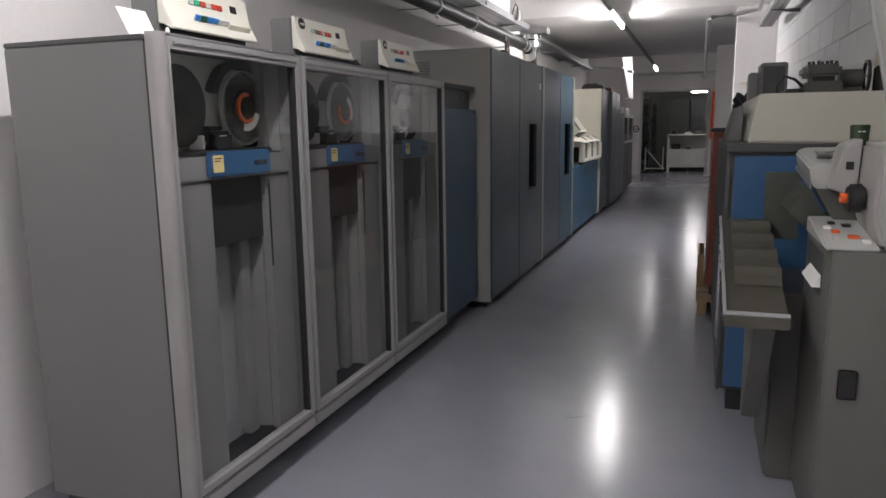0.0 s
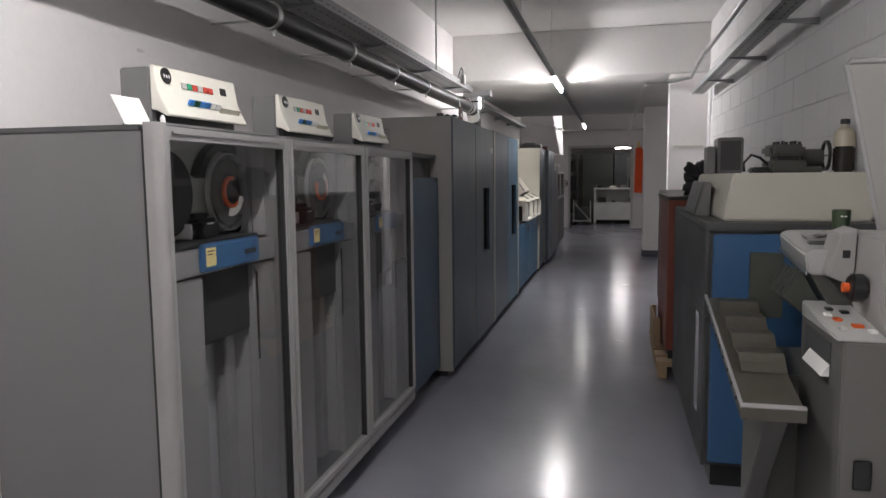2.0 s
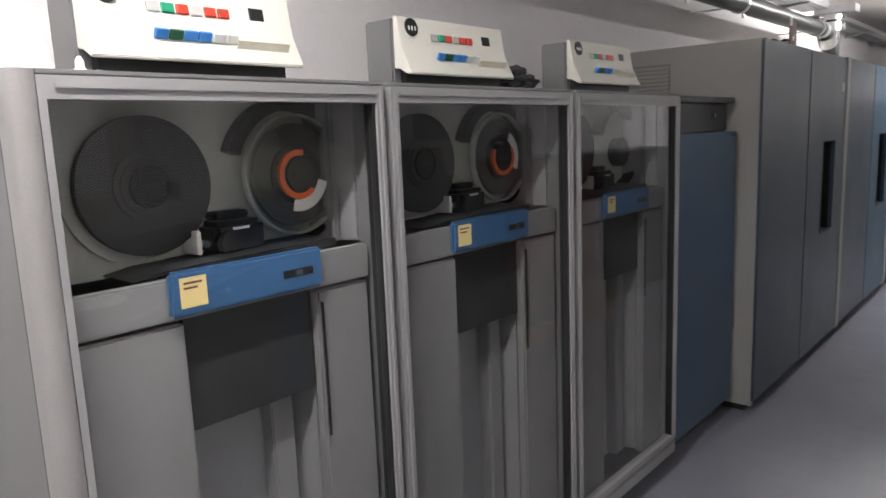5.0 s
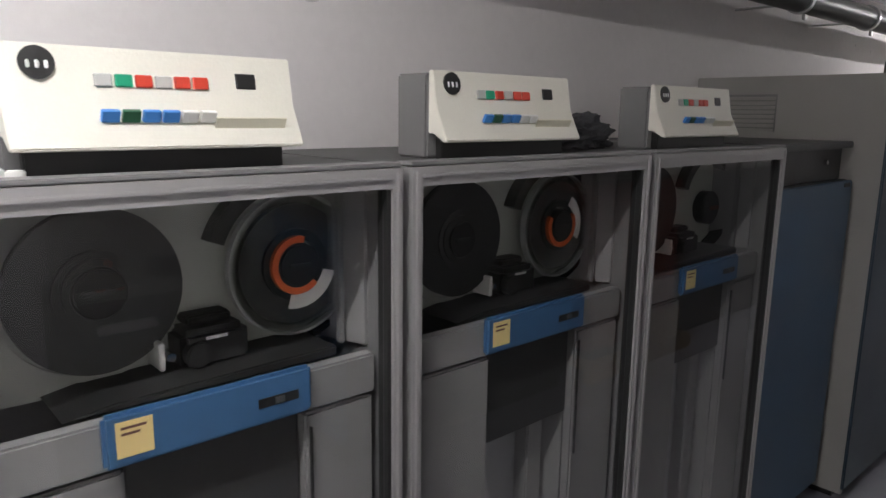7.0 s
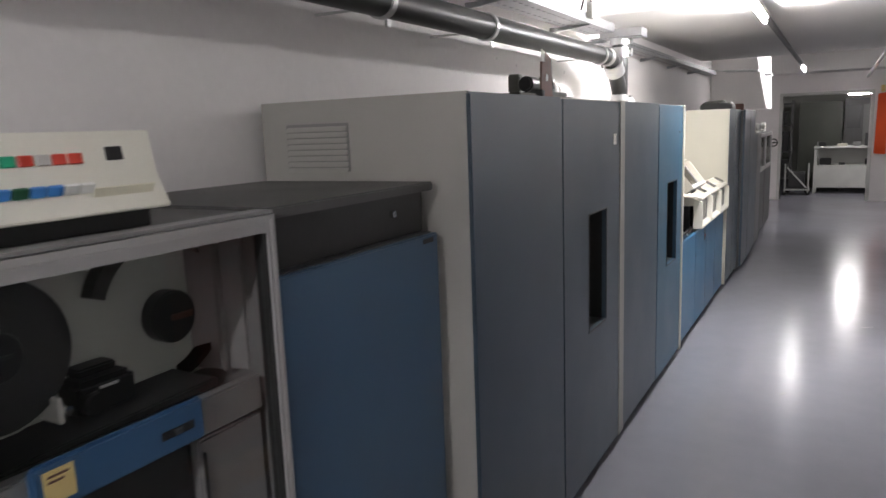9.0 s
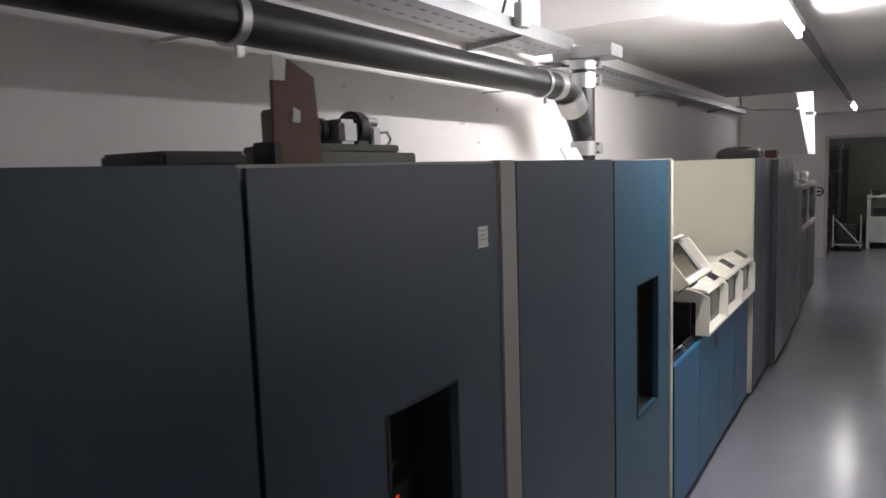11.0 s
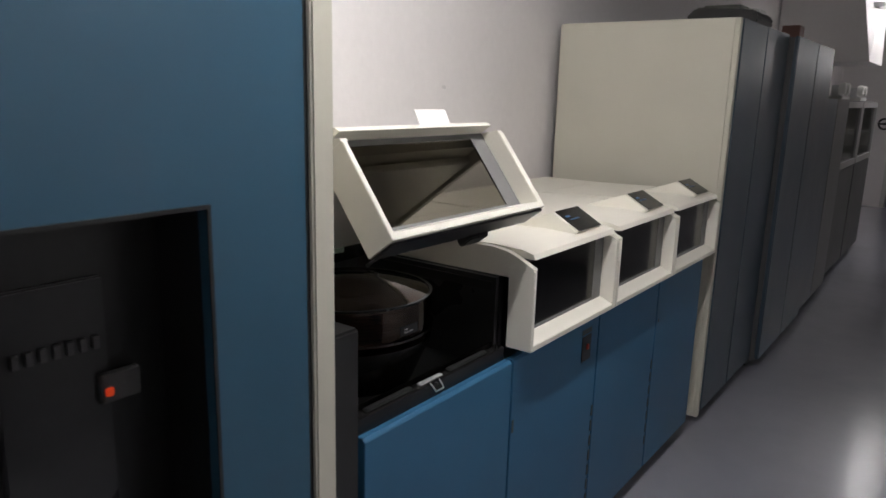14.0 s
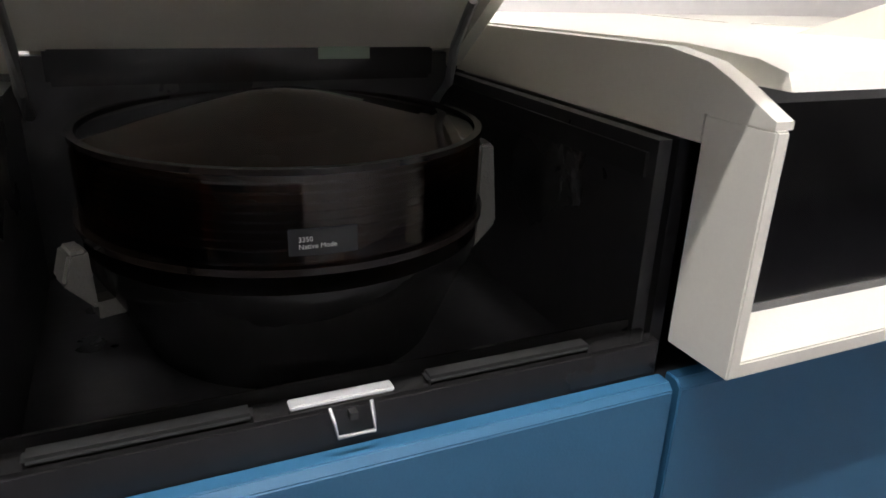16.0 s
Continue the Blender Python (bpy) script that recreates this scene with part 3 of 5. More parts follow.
part("catch", cyl(B(), (-1.572, 4.58, 1.478), 0.01, 0.02, "x", 12), CHROME, c)
part("plinth", box(B(), -2.15, -1.6, 4.06, 4.75, 0, 0.09), BLACK, c)


# ---- processor cabinets ----
def slot_door(cab, y0, y1, x, hole, material, z0=0.07, z1=1.812, label=""):
    ha, hb, za, zb = hole
    d = part("door", holed(B(), x - 0.02, x, (y0, ha, hb, y1), (z0, za, zb, z1)), material, cab, label)
    rc = part("recess", box(B(), x - 0.14, x - 0.135, ha - 0.002, hb + 0.002, za - 0.002, zb + 0.002), BLACK, d, "black recess")
    for a0, a1, b0, b1 in ((ha - 0.006, ha - 0.001, za, zb), (hb + 0.001, hb + 0.006, za, zb), (ha, hb, za - 0.006, za - 0.001), (ha, hb, zb + 0.001, zb + 0.006)):
        part("recess_wall", box(B(), x - 0.135, x - 0.0205, a0, a1, b0, b1), BLACK, d)
    lip = B()
    holed(lip, x + 0.0003, x + 0.003, (ha - 0.006, ha, hb, hb + 0.006), (za - 0.006, za, zb, zb + 0.006))
    part("recess_lip", lip, BLACK, d)
    sw = part("switch_plate", box(B(), x - 0.1345, x - 0.125, ha + 0.05, hb - 0.09, za + 0.08, zb - 0.1, 0.003), BLACK_S, d)
    for i in range(7):
        part("switch", box(B(), x - 0.1248, x - 0.118, ha + 0.07 + 0.018 * i, ha + 0.08 + 0.018 * i, za + 0.34, za + 0.36, 0.001), GREY_D, sw)
    part("indicator_frame", box(B(), x - 0.1248, x - 0.112, hb - 0.11, hb - 0.05, za + 0.255, za + 0.3, 0.002), GREY_D, sw)
    part("indicator", box(B(), x - 0.1118, x - 0.108, hb - 0.106, hb - 0.093, za + 0.266, za + 0.28, 0.002), NEON, sw, "small glowing red indicator")
    return d


XF = -1.43
c = thing("processor_cabinet", (-1.85, 5.6, 0), "tall cabinet with slate-blue doors and warm grey end panel", "cabinet", "processor cabinets")
part("end_panel", box(B(), -2.25, -1.437, 4.805, 4.829, 0.05, 1.82, 0.004), SHELL, c, "warm grey end panel")
part("body", box(B(), -2.25, XF - 0.16, 4.8295, 6.448, 0.06, 1.79), GREY_D, c)
part("door_jamb", box(B(), XF - 0.159, XF - 0.022, 4.8295, 5.0, 0.06, 1.79), GREY_D, c)
part("top_panel", box(B(), -2.25, XF - 0.01, 4.8295, 6.448, 1.7905, 1.818, 0.004), SHELL, c)
part("door", box(B(), XF - 0.02, XF, 4.807, 5.612, 0.07, 1.818, 0.006), BLUE_D, c)
slot_door(c, 5.62, 6.446, XF, (5.95, 6.215, 0.77, 1.31), BLUE_D)
part("trim_strip", box(B(), XF - 0.03, XF + 0.004, 6.449, 6.54, 0.06, 1.82, 0.004), SHELL, c, "warm grey upright strip")
part("label_plate", box(B(), XF + 0.0005, XF + 0.002, 6.334, 6.382, 1.608, 1.66), PAPER, c, "small white label")
part("label_print", bars(B(), XF + 0.0022, 6.339, 6.377, 1.652, 3, 0.004, 0.011, 0.0004), GREY_K, c)
part("plinth", box(B(), -2.2, XF - 0.06, 4.86, 6.5, 0, 0.06), BLACK, c)
vent = part("vent_grille", box(B(), -2.135, -1.873, 4.8015, 4.8045, 1.583, 1.743), GREY_L, c, "louvred vent")
for i in range(8):
    part("slat", prism(B(), [(4.8013, 1.586 + i * 0.0195), (4.794, 1.581 + i * 0.0195), (4.794, 1.586 + i * 0.0195), (4.8013, 1.597 + i * 0.0195)], "x", -2.13, -1.878), SHELL, vent)

c = thing("processor_cabinet", (-1.85, 7.35, 0), "tall cabinet with blue doors, the second tinted as better lit, and beige edge", "cabinet", "processor cabinets")
part("body", box(B(), -2.25, XF - 0.16, 6.5405, 8.09, 0.06, 1.79), GREY_D, c)
part("door_jamb", box(B(), XF - 0.159, XF - 0.022, 6.5405, 7.5, 0.06, 1.79), GREY_D, c)
part("top_panel", box(B(), -2.25, XF - 0.01, 6.5405, 8.09, 1.7905, 1.816, 0.004), SHELL, c)
part("door", box(B(), XF - 0.02, XF, 6.544, 7.332, 0.07, 1.818, 0.006), BLUE_D, c)
# same paint as the door beside it, lit look in its colour
slot_door(c, 7.342, 8.083, XF, (7.608, 7.9, 0.77, 1.314), BLUE_T)
part("edge_gap", box(B(), XF - 0.02, XF - 0.004, 8.0835, 8.0945, 0.07, 1.81), BLACK, c)
part("end_panel", box(B(), -2.25, XF + 0.006, 8.095, 8.143, 0.05, 1.82, 0.004), BEIGE, c, "beige end panel")
part("plinth", box(B(), -2.2, XF - 0.06, 6.56, 8.12, 0, 0.06), BLACK, c)
part("name_mark", box(B(), XF + 0.0003, XF + 0.0015, 7.96, 8.005, 1.632, 1.64), BLACK, c)

# things on the processor cabinets
board = thing("circuit_board", (-1.6, 5.93, 1.8185), "red-brown board with paper tags leaning upright on the cabinet", "board")
b = B()
prism(b, [(5.86, 1.82), (6.0, 1.82), (5.985, 2.0), (5.91, 2.03), (5.9, 1.985), (5.865, 1.985)], "x", -1.62, -1.612, 0.001)
part("panel", b, BROWN_B, board)
part("tag", prism(B(), [(5.87, 1.986), (5.9, 1.986), (5.906, 2.028), (5.868, 2.036)], "x", -1.617, -1.6125), PAPER, board, "torn white paper tag")
part("tag", prism(B(), [(5.913, 1.905), (5.935, 1.905), (5.938, 1.928), (5.918, 1.936)], "x", -1.6119, -1.6105), PAPER, board, "small white label")
part("foot", box(B(), -1.66, -1.6, 5.845, 5.872, 1.8187, 1.865, 0.004), BLACK, board)
part("foot", box(B(), -1.66, -1.6, 5.9, 5.98, 1.8187, 1.8198), GREY, board)
u = thing("paper_tape_unit", (-1.75, 6.2, 1.8182), "grey-green electromechanical unit standing on the cabinet", "machine")
part("base_plate", box(B(), -1.9, -1.66, 6.03, 6.42, 1.8184, 1.848, 0.004), OLIVE_M, u)
part("chassis", box(B(), -1.88, -1.67, 6.02, 6.36, 1.8485, 1.868, 0.004), OLIVE, u)
part("motor", cyl(B(), (-1.76, 6.085, 1.905), 0.036, 0.1, "y", 24, bev=0.008), BLACK, u, "black motor")
part("motor_end", cyl(B(), (-1.76, 6.15, 1.905), 0.03, 0.03, "y", 24, bev=0.006), OLIVE_M, u)
part("bearing_block", box(B(), -1.8, -1.7, 6.17, 6.235, 1.8685, 1.93, 0.01), STEEL, u, "bright metal bearing block")
part("rear_block", box(B(), -1.86, -1.8005, 6.06, 6.1, 1.8685, 1.955, 0.006), OLIVE_M, u)
part("gear_case", cyl(B(), (-1.75, 6.275, 1.912), 0.043, 0.05, "y", 24, bev=0.01), BLACK, u, "dark round gear case")
part("case_foot", box(B(), -1.78, -1.72, 6.255, 6.295, 1.8685, 1.88), OLIVE, u)
part("shaft", cyl(B(), (-1.74, 6.325, 1.93), 0.012, 0.05, "y", 14), STEEL, u)
part("bracket", box(B(), -1.77, -1.72, 6.315, 6.35, 1.8685, 1.915, 0.004), STEEL, u)
b = B()
tube(b, [(-1.73, 6.35, 1.9), (-1.72, 6.375, 1.905), (-1.715, 6.385, 1.885), (-1.715, 6.37, 1.868)], 0.004, 8)
part("wire", b, WHITE, u)
solid("black_tray", box(B(), -1.78, -1.6, 5.6, 5.78, 1.8184, 1.846, 0.006), BLACK, "flat black box lying on the cabinet", "box")
b = B()
prism(b, [(-1.6, 1.8165), (-1.603, 1.8165), (-1.635, 1.87), (-1.632, 1.87)], "y", 7.32, 7.49)
solid("paper_sheet", b, PAPER, "white paper sheet propped on the cabinet", "paper")


# ---- disk storage units ----
BAY, Y0 = 0.516, 8.261
XD = -1.44


def hood_parts(y0, y1, parent, swing):
    """The white cover of one drive: top, bezel with a smoked window, and the raised display."""
    pivot = Matrix.Translation((-1.941, 0, 1.07))
    m = pivot @ Matrix.Rotation(radians(swing), 4, "Y") @ pivot.inverted()

    def put(name, bm, material, label="", under=None):
        bm.transform(m)
        return part(name, bm, material, under or parent, label)
    a, e = y0 + 0.003, y1 - 0.003
    hb = B()
    prism(hb, [(-1.942, 1.066), (-1.942, 1.1), (-1.52, 1.11), (-1.44, 1.106), (-1.41, 1.099), (-1.403, 1.086), (-1.466, 1.086), (-1.466, 1.066)], "y", a + 0.018, e - 0.018)
    for q0, q1 in ((a, a + 0.018), (e - 0.018, e)):
        prism(hb, [(-1.942, 1.036), (-1.942, 1.098), (-1.52, 1.107), (-1.47, 1.1), (-1.44, 1.088), (-1.396, 1.0665), (-1.396, 1.0602), (-1.4662, 1.0602), (-1.4662, 1.036)], "y", q0, q1)
    hood = put("hood", hb, CREAM, "cream drive cover" + (", swung open" if swing else ""))
    put("bezel", prism(B(), [(a, 0.853), (e, 0.853), (e, 1.06), (e - 0.02, 1.06), (e - 0.02, 0.868), (a + 0.013, 0.868), (a + 0.013, 1.06), (a, 1.06)], "x", -1.466, -1.393, 0.0015), CREAM, "", hood)
    put("window_surround", holed(B(), -1.441, -1.436, (a + 0.0135, a + 0.0145, e - 0.075, e - 0.0205), (0.869, 0.893, 1.072, 1.0855)), GREY, "", hood)
    # the open cover's pane carries its lit look in a lighter tint
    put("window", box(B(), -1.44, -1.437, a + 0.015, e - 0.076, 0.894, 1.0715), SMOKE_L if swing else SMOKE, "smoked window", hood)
    put("sill", prism(B(), [(-1.435, 0.8685), (-1.394, 0.8685), (-1.435, 0.886)], "y", a + 0.0135, e - 0.0205), CREAM, "", hood)
    if swing:
        put("lining", box(B(), -1.915, -1.5, a + 0.02, e - 0.02, 1.045, 1.0615, 0.003), CREAM, "cream inner lining", hood)
        put("bottom_seal", box(B(), -1.462, -1.402, a + 0.004, e - 0.004, 0.8475, 0.8527, 0.001), BLACK, "black seal under the cover front", hood)
        for u, w in ((0.27, 0.15), (0.3, 0.07)):
            put("latch_block", box(B(), -1.5 + (0.008 if w < 0.1 else 0), -1.454, a + u, a + u + w, 0.858 if w > 0.1 else 0.838, 0.884 if w > 0.1 else 0.8575, 0.003), BLACK, "black cover latch", hood)
        for u in (0.1, 0.43, 0.49):
            put("clip", prism(B(), [(-1.475, 0.862), (-1.456, 0.846), (-1.456, 0.88)], "y", a + u, a + u + 0.012), STEEL, "", hood)
    else:
        bump = put("display_hump", prism(B(), [(-1.66, 1.103), (-1.512, 1.158), (-1.43, 1.112), (-1.45, 1.1)], "y", a + 0.295, a + 0.462, 0.002), CREAM, "", hood)
        dm = B()
        box(dm, -0.046, 0.046, -0.07, 0.07, 0, 0.002)
        dm.transform(Matrix.Translation((-1.4705, a + 0.378, 1.1355)) @ Matrix.Rotation(radians(29.3), 4, "Y"))
        put("display", dm, BLACK_G, "dark status display", bump)
        dm = B()
        box(dm, -0.02, -0.012, -0.055, -0.03, 0.0022, 0.003), box(dm, -0.004, 0.0, -0.05, 0.005, 0.0022, 0.003)
        dm.transform(Matrix.Translation((-1.4705, a + 0.378, 1.1355)) @ Matrix.Rotation(radians(29.3), 4, "Y"))
        put("display_print", dm, BLUE_B, "", bump)
    return hood


def tab_hole(parent, y, z0, n=7):
    for i in range(n):
        part("hinge_slot", box(B(), XD - 0.001, XD + 0.0014, y - 0.006, y + 0.006, z0 - 0.052 * i - 0.036, z0 - 0.052 * i, 0.0), BLACK, parent)


for k in range(2):
    ya = Y0 + 2 * k * BAY
    yb = ya + 2 * BAY
    u = thing("disk_unit", (-1.8, (ya + yb) / 2, 0), "double disk drive with blue doors, one cream cover swung open" if k == 0 else "double disk drive with blue doors and cream covers", "disk drive", "disk drives")
    part("carcass", box(B(), -2.22, XD - 0.03, ya + 0.002, yb - 0.002, 0.06, 0.78), GREY_D, u)
    part("plinth", box(B(), -2.18, XD - 0.07, ya + 0.03, yb - 0.03, 0, 0.06), BLACK, u)
    part("rear_deck", box(B(), -2.22, -1.945, ya + 0.002, yb - 0.002, 0.781, 1.098, 0.008), CREAM, u, "cream rear top")
    for j in range(2):
        y0, y1 = ya + j * BAY, ya + (j + 1) * BAY
        y0 -= 0.032 if k + j == 0 else 0.0
        opened = k == 0 and j == 0
        drv = part("door", prism(B(), [(XD - 0.022, 0.07), (XD, 0.07), (XD, 0.817), (XD - 0.007, 0.824), (XD - 0.022, 0.824)], "y", y0 + 0.004, y1 - 0.004, 0.0012), BLUE, u, "blue door")
        if j + k == 1:
            tab_hole(drv, y1 - 0.009, 0.52)
        hood_parts(y0, y1, u, -37 if opened else 0)
        # black tub below the cover
        tub = part("tub_floor", box(B(), -1.944, XD - 0.03, y0 + 0.004, y1 - 0.004, 0.7805, 0.8), BLACK_S, u, "black inner tub")
        part("tub_side", box(B(), -1.924, -1.49, y0 + 0.004, y0 + 0.018, 0.8002, 1.034), BLACK_S, tub)
        part("tub_side", box(B(), -1.924, -1.49, y1 - 0.018, y1 - 0.004, 0.8002, 1.034), BLACK_S, tub)
        part("tub_back", box(B(), -1.9445, -1.9245, y0 + 0.004, y1 - 0.004, 0.8002, 1.06), BLACK_S, tub)
        if opened:
            part("front_ledge", box(B(), -1.492, XD - 0.023, y0 + 0.006, y1 - 0.006, 0.8005, 0.858, 0.003), BLACK_G, u)
            part("ledge_edge", box(B(), -1.497, -1.4925, y0 + 0.02, y1 - 0.02, 0.802, 0.866, 0.001), BLACK_G, u)
            for p, q in ((8.268, 8.413), (8.545, 8.698)):
                part("rubber_strip", box(B(), -1.483, -1.466, p, q, 0.8585, 0.865, 0.003), BLACK, u, "black rubber sealing strip")
            la = part("latch_plate", box(B(), -1.48, -1.468, 8.438, 8.518, 0.8585, 0.8625, 0.001), mat("bright_latch_steel", (0.82, 0.82, 0.81), 0.25, metal=0.5, bump=0), u, "bright steel latch plate")
            loop = B()
            tube(loop, [(-1.464, 8.466, 0.8578), (-1.455, 8.467, 0.85), (-1.449, 8.468, 0.842), (-1.449, 8.496, 0.842), (-1.455, 8.497, 0.85), (-1.464, 8.498, 0.8578)], 0.0016, 8)
            part("latch_loop", loop, STEEL, la)
            part("latch_pin", box(B(), -1.462, -1.455, 8.479, 8.485, 0.85, 0.856), BLACK, la)
            part("side_seal", box(B(), -1.92, -1.5, y1 - 0.0215, y1 - 0.0182, 1.0, 1.022), BLACK, u)
            part("side_pad", box(B(), -1.945, -1.446, 8.145, 8.226, 0.07, 1.052, 0.006), BLACK, u, "black filler panel")
            part("rear_bar", box(B(), -1.924, -1.9, y0 + 0.05, y1 - 0.05, 1.03, 1.086, 0.005), BLACK_G, u)
            part("rear_label", box(B(), -1.8995, -1.8985, 8.575, 8.64, 1.056, 1.08), mat("pale_green_label", (0.3, 0.38, 0.3), 0.6), u, "pale green label")
            for yy in (y0 + 0.03, y1 - 0.045):
                hb = B()
                tube(hb, [(-1.9, yy, 1.0), (-1.86, yy, 1.03), (-1.845, yy, 1.075), (-1.8, yy, 1.13)], 0.006, 8)
                part("hinge_arm", hb, STEEL, u, "bent steel hinge arm")
    if k == 0:
        sw = part("switch_recess", box(B(), XD + 0.0004, XD + 0.002, 9.178, 9.238, 0.695, 0.775), BLACK, u, "recessed power switch")
        part("switch", box(B(), XD + 0.0021, XD + 0.008, 9.204, 9.216, 0.73, 0.748, 0.002), RED, sw)
        part("switch_sign", box(B(), XD + 0.0004, XD + 0.0012, 9.176, 9.24, 0.78, 0.796), GREY_D, u)
        part("lock", box(B(), XD + 0.0003, XD + 0.002, 8.785, 8.793, 0.62, 0.655), GREY_D, u)
    else:
        part("lock", box(B(), XD + 0.0003, XD + 0.002, 9.83, 9.838, 0.66, 0.67), GREY_D, u)

# the disk pack under its brown cover
pk = thing("disk_pack", (-1.735, 8.498, 0.8), "sealed disk pack under a brown translucent dome", "disk pack")
PC = (-1.735, 8.498, 0)
R = 0.195
part("base", lathe(B(), PC, [(0, 0.8005), (0.15, 0.8005), (0.175, 0.86), (0.195, 0.9), (0.195, 0.915), (0, 0.915)]), BLACK_G, pk)
RIM = mat("glossy_brown_rim", (0.02, 0.015, 0.013), 0.16, bump=0)
part("base_rim", arc(B(), (PC[0], PC[1], 0.936), 0.187, R + 0.005, 0.006, "z", seg=56), RIM, pk)
part("cover", lathe(B(), PC, [(R, 0.941), (R, 1.004), (R - 0.004, 1.015), (R - 0.014, 1.017), (0.03, 1.046), (0.0, 1.048), (0.0, 1.044), (0.03, 1.042), (R - 0.016, 1.013), (R - 0.008, 1.0), (R - 0.008, 0.941), (R, 0.941)], 64), AMBER, pk, "brown translucent cover").visible_shadow = False
part("top_rim", arc(B(), (PC[0], PC[1], 1.016), R - 0.006, R + 0.001, 0.005, "z", seg=64), RIM, pk)
for i in range(8):
    part("platter", arc(B(), (PC[0], PC[1], 0.948 + i * 0.0078), 0.05, 0.178, 0.0022, "z", seg=48), mat("iron_oxide_disk", (0.16, 0.05, 0.02), 0.3, metal=0.3) if i == 0 else bpy.data.materials["iron_oxide_disk"], pk, "" if i else "brown magnetic platter")
for deg, z0, z1 in ((-72, 0.872, 0.93), (82, 0.87, 0.99), (140, 0.87, 0.95)):
    b = B()
    prism(b, [(R + 0.004, z0), (R + 0.03, z0 + 0.03), (R + 0.022, z1), (R + 0.006, z1)], "y", -0.016, 0.016, 0.003)
    box(b, R - 0.03, R + 0.0035, -0.01, 0.01, z0 - 0.01, z0 + 0.006)
    b.transform(Matrix.Translation((PC[0], PC[1], 0)) @ Matrix.Rotation(radians(deg), 4, "Z"))
    part("clip", b, GREY_W, pk, "dull grey holding clip")
part("spindle", cyl(B(), (PC[0], PC[1], 0.971), 0.0495, 0.075, "z", 28), STEEL, pk)
part("name_label", arc(B(), (PC[0], PC[1], 0.96), R + 0.0004, R + 0.0012, 0.022, "z", a0=-12, a1=4, seg=10), BLACK, pk, "black name label")


def words(text, size, origin, parent, material, x_dir=(0, 1, 0), y_dir=(0, 0, 1)):
    cu = bpy.data.curves.new("words", "FONT")
    cu.body, cu.size, cu.extrude = text, size, 0.0003
    tmp = bpy.data.objects.new("words_source", cu)
    scene.collection.objects.link(tmp)
    me = bpy.data.meshes.new_from_object(tmp.evaluated_get(bpy.context.evaluated_depsgraph_get()))
    bpy.data.objects.remove(tmp)
    bm = B()
    bm.from_mesh(me)
    X, Y = Vector(x_dir).normalized(), Vector(y_dir).normalized()
    Z = X.cross(Y)
    mm = Matrix((X, Y, Z)).transposed().to_4x4()
    bm.transform(Matrix.Translation(origin) @ mm)
    return part("writing", bm, material, parent, "white printed words")


words("3350", 0.0058, (-1.7342 + R + 0.0012, 8.464, 0.9615), pk, WHITE)
words("Native Mode", 0.0058, (-1.7342 + R + 0.0012, 8.464, 0.9555), pk, WHITE)
b = B()
prism(b, [(-1.6, 1.37), (-1.597, 1.37), (-1.635, 1.44), (-1.638, 1.44)], "y", 8.605, 8.722)
solid("card", b, PAPER, "small white card propped behind the open cover", "card")


# ---- cabinets further along the row ----
XF2 = -1.425
c = thing("storage_control_cabinet", (-1.8, 10.9, 0), "tall cabinet with slate-blue doors and cream end panel", "cabinet", "far cabinets")
part("end_panel", box(B(), -2.25, XF2 - 0.022, 10.45, 10.485, 0.04, 1.812, 0.004), BEIGE, c, "beige end panel")
part("edge_strip", box(B(), XF2 - 0.0215, XF2 - 0.004, 10.45, 10.483, 0.04, 1.812, 0.003), BEIGE, c)
part("body", box(B(), -2.25, XF2 - 0.022, 10.4855, 11.36, 0.05, 1.806), GREY_D, c)
part("door", box(B(), XF2 - 0.02, XF2, 10.487, 10.9, 0.06, 1.812, 0.005), BLUE_D, c)
part("door", box(B(), XF2 - 0.02, XF2, 10.906, 11.356, 0.06, 1.812, 0.005), BLUE_D, c)
part("plinth", box(B(), -2.2, XF2 - 0.07, 10.5, 11.33, 0, 0.05), BLACK, c)
c = thing("storage_control_cabinet", (-1.8, 11.9, 0), "tall slate-blue cabinet standing slightly forward", "cabinet", "far cabinets")
part("body", box(B(), -2.25, -1.402, 11.365, 12.46, 0.05, 1.8), GREY_D, c)
part("door", box(B(), -1.4015, -1.38, 11.367, 11.91, 0.06, 1.806, 0.005), BLUE_D, c)
part("door", box(B(), -1.4015, -1.38, 11.916, 12.458, 0.06, 1.806, 0.005), BLUE_D, c)
part("plinth", box(B(), -2.2, -1.45, 11.4, 12.43, 0, 0.05), BLACK, c)
c = thing("low_cabinet", (-1.8, 13.0, 0), "lower slate-blue cabinet with black top units", "cabinet", "far cabinets")
part("body", box(B(), -2.25, -1.422, 12.47, 13.55, 0.05, 1.5), GREY_D, c)
part("door", box(B(), -1.4215, -1.4, 12.474, 13.0, 0.06, 1.505, 0.005), BLUE_D, c)
part("door", box(B(), -1.4215, -1.4, 13.006, 13.545, 0.06, 1.505, 0.005), GREY, c)
part("plinth", box(B(), -2.2, -1.47, 12.5, 13.5, 0, 0.05), BLACK, c)
m = thing("black_instrument", (-1.6, 12.75, 1.5), "black instrument with dials on the lower cabinet", "machine")
part("case", box(B(), -1.8, -1.46, 12.55, 12.98, 1.5005, 1.62, 0.01), BLACK, m)
part("upright", box(B(), -1.75, -1.6, 12.6, 12.85, 1.6205, 1.8, 0.01), GREY_D, m)
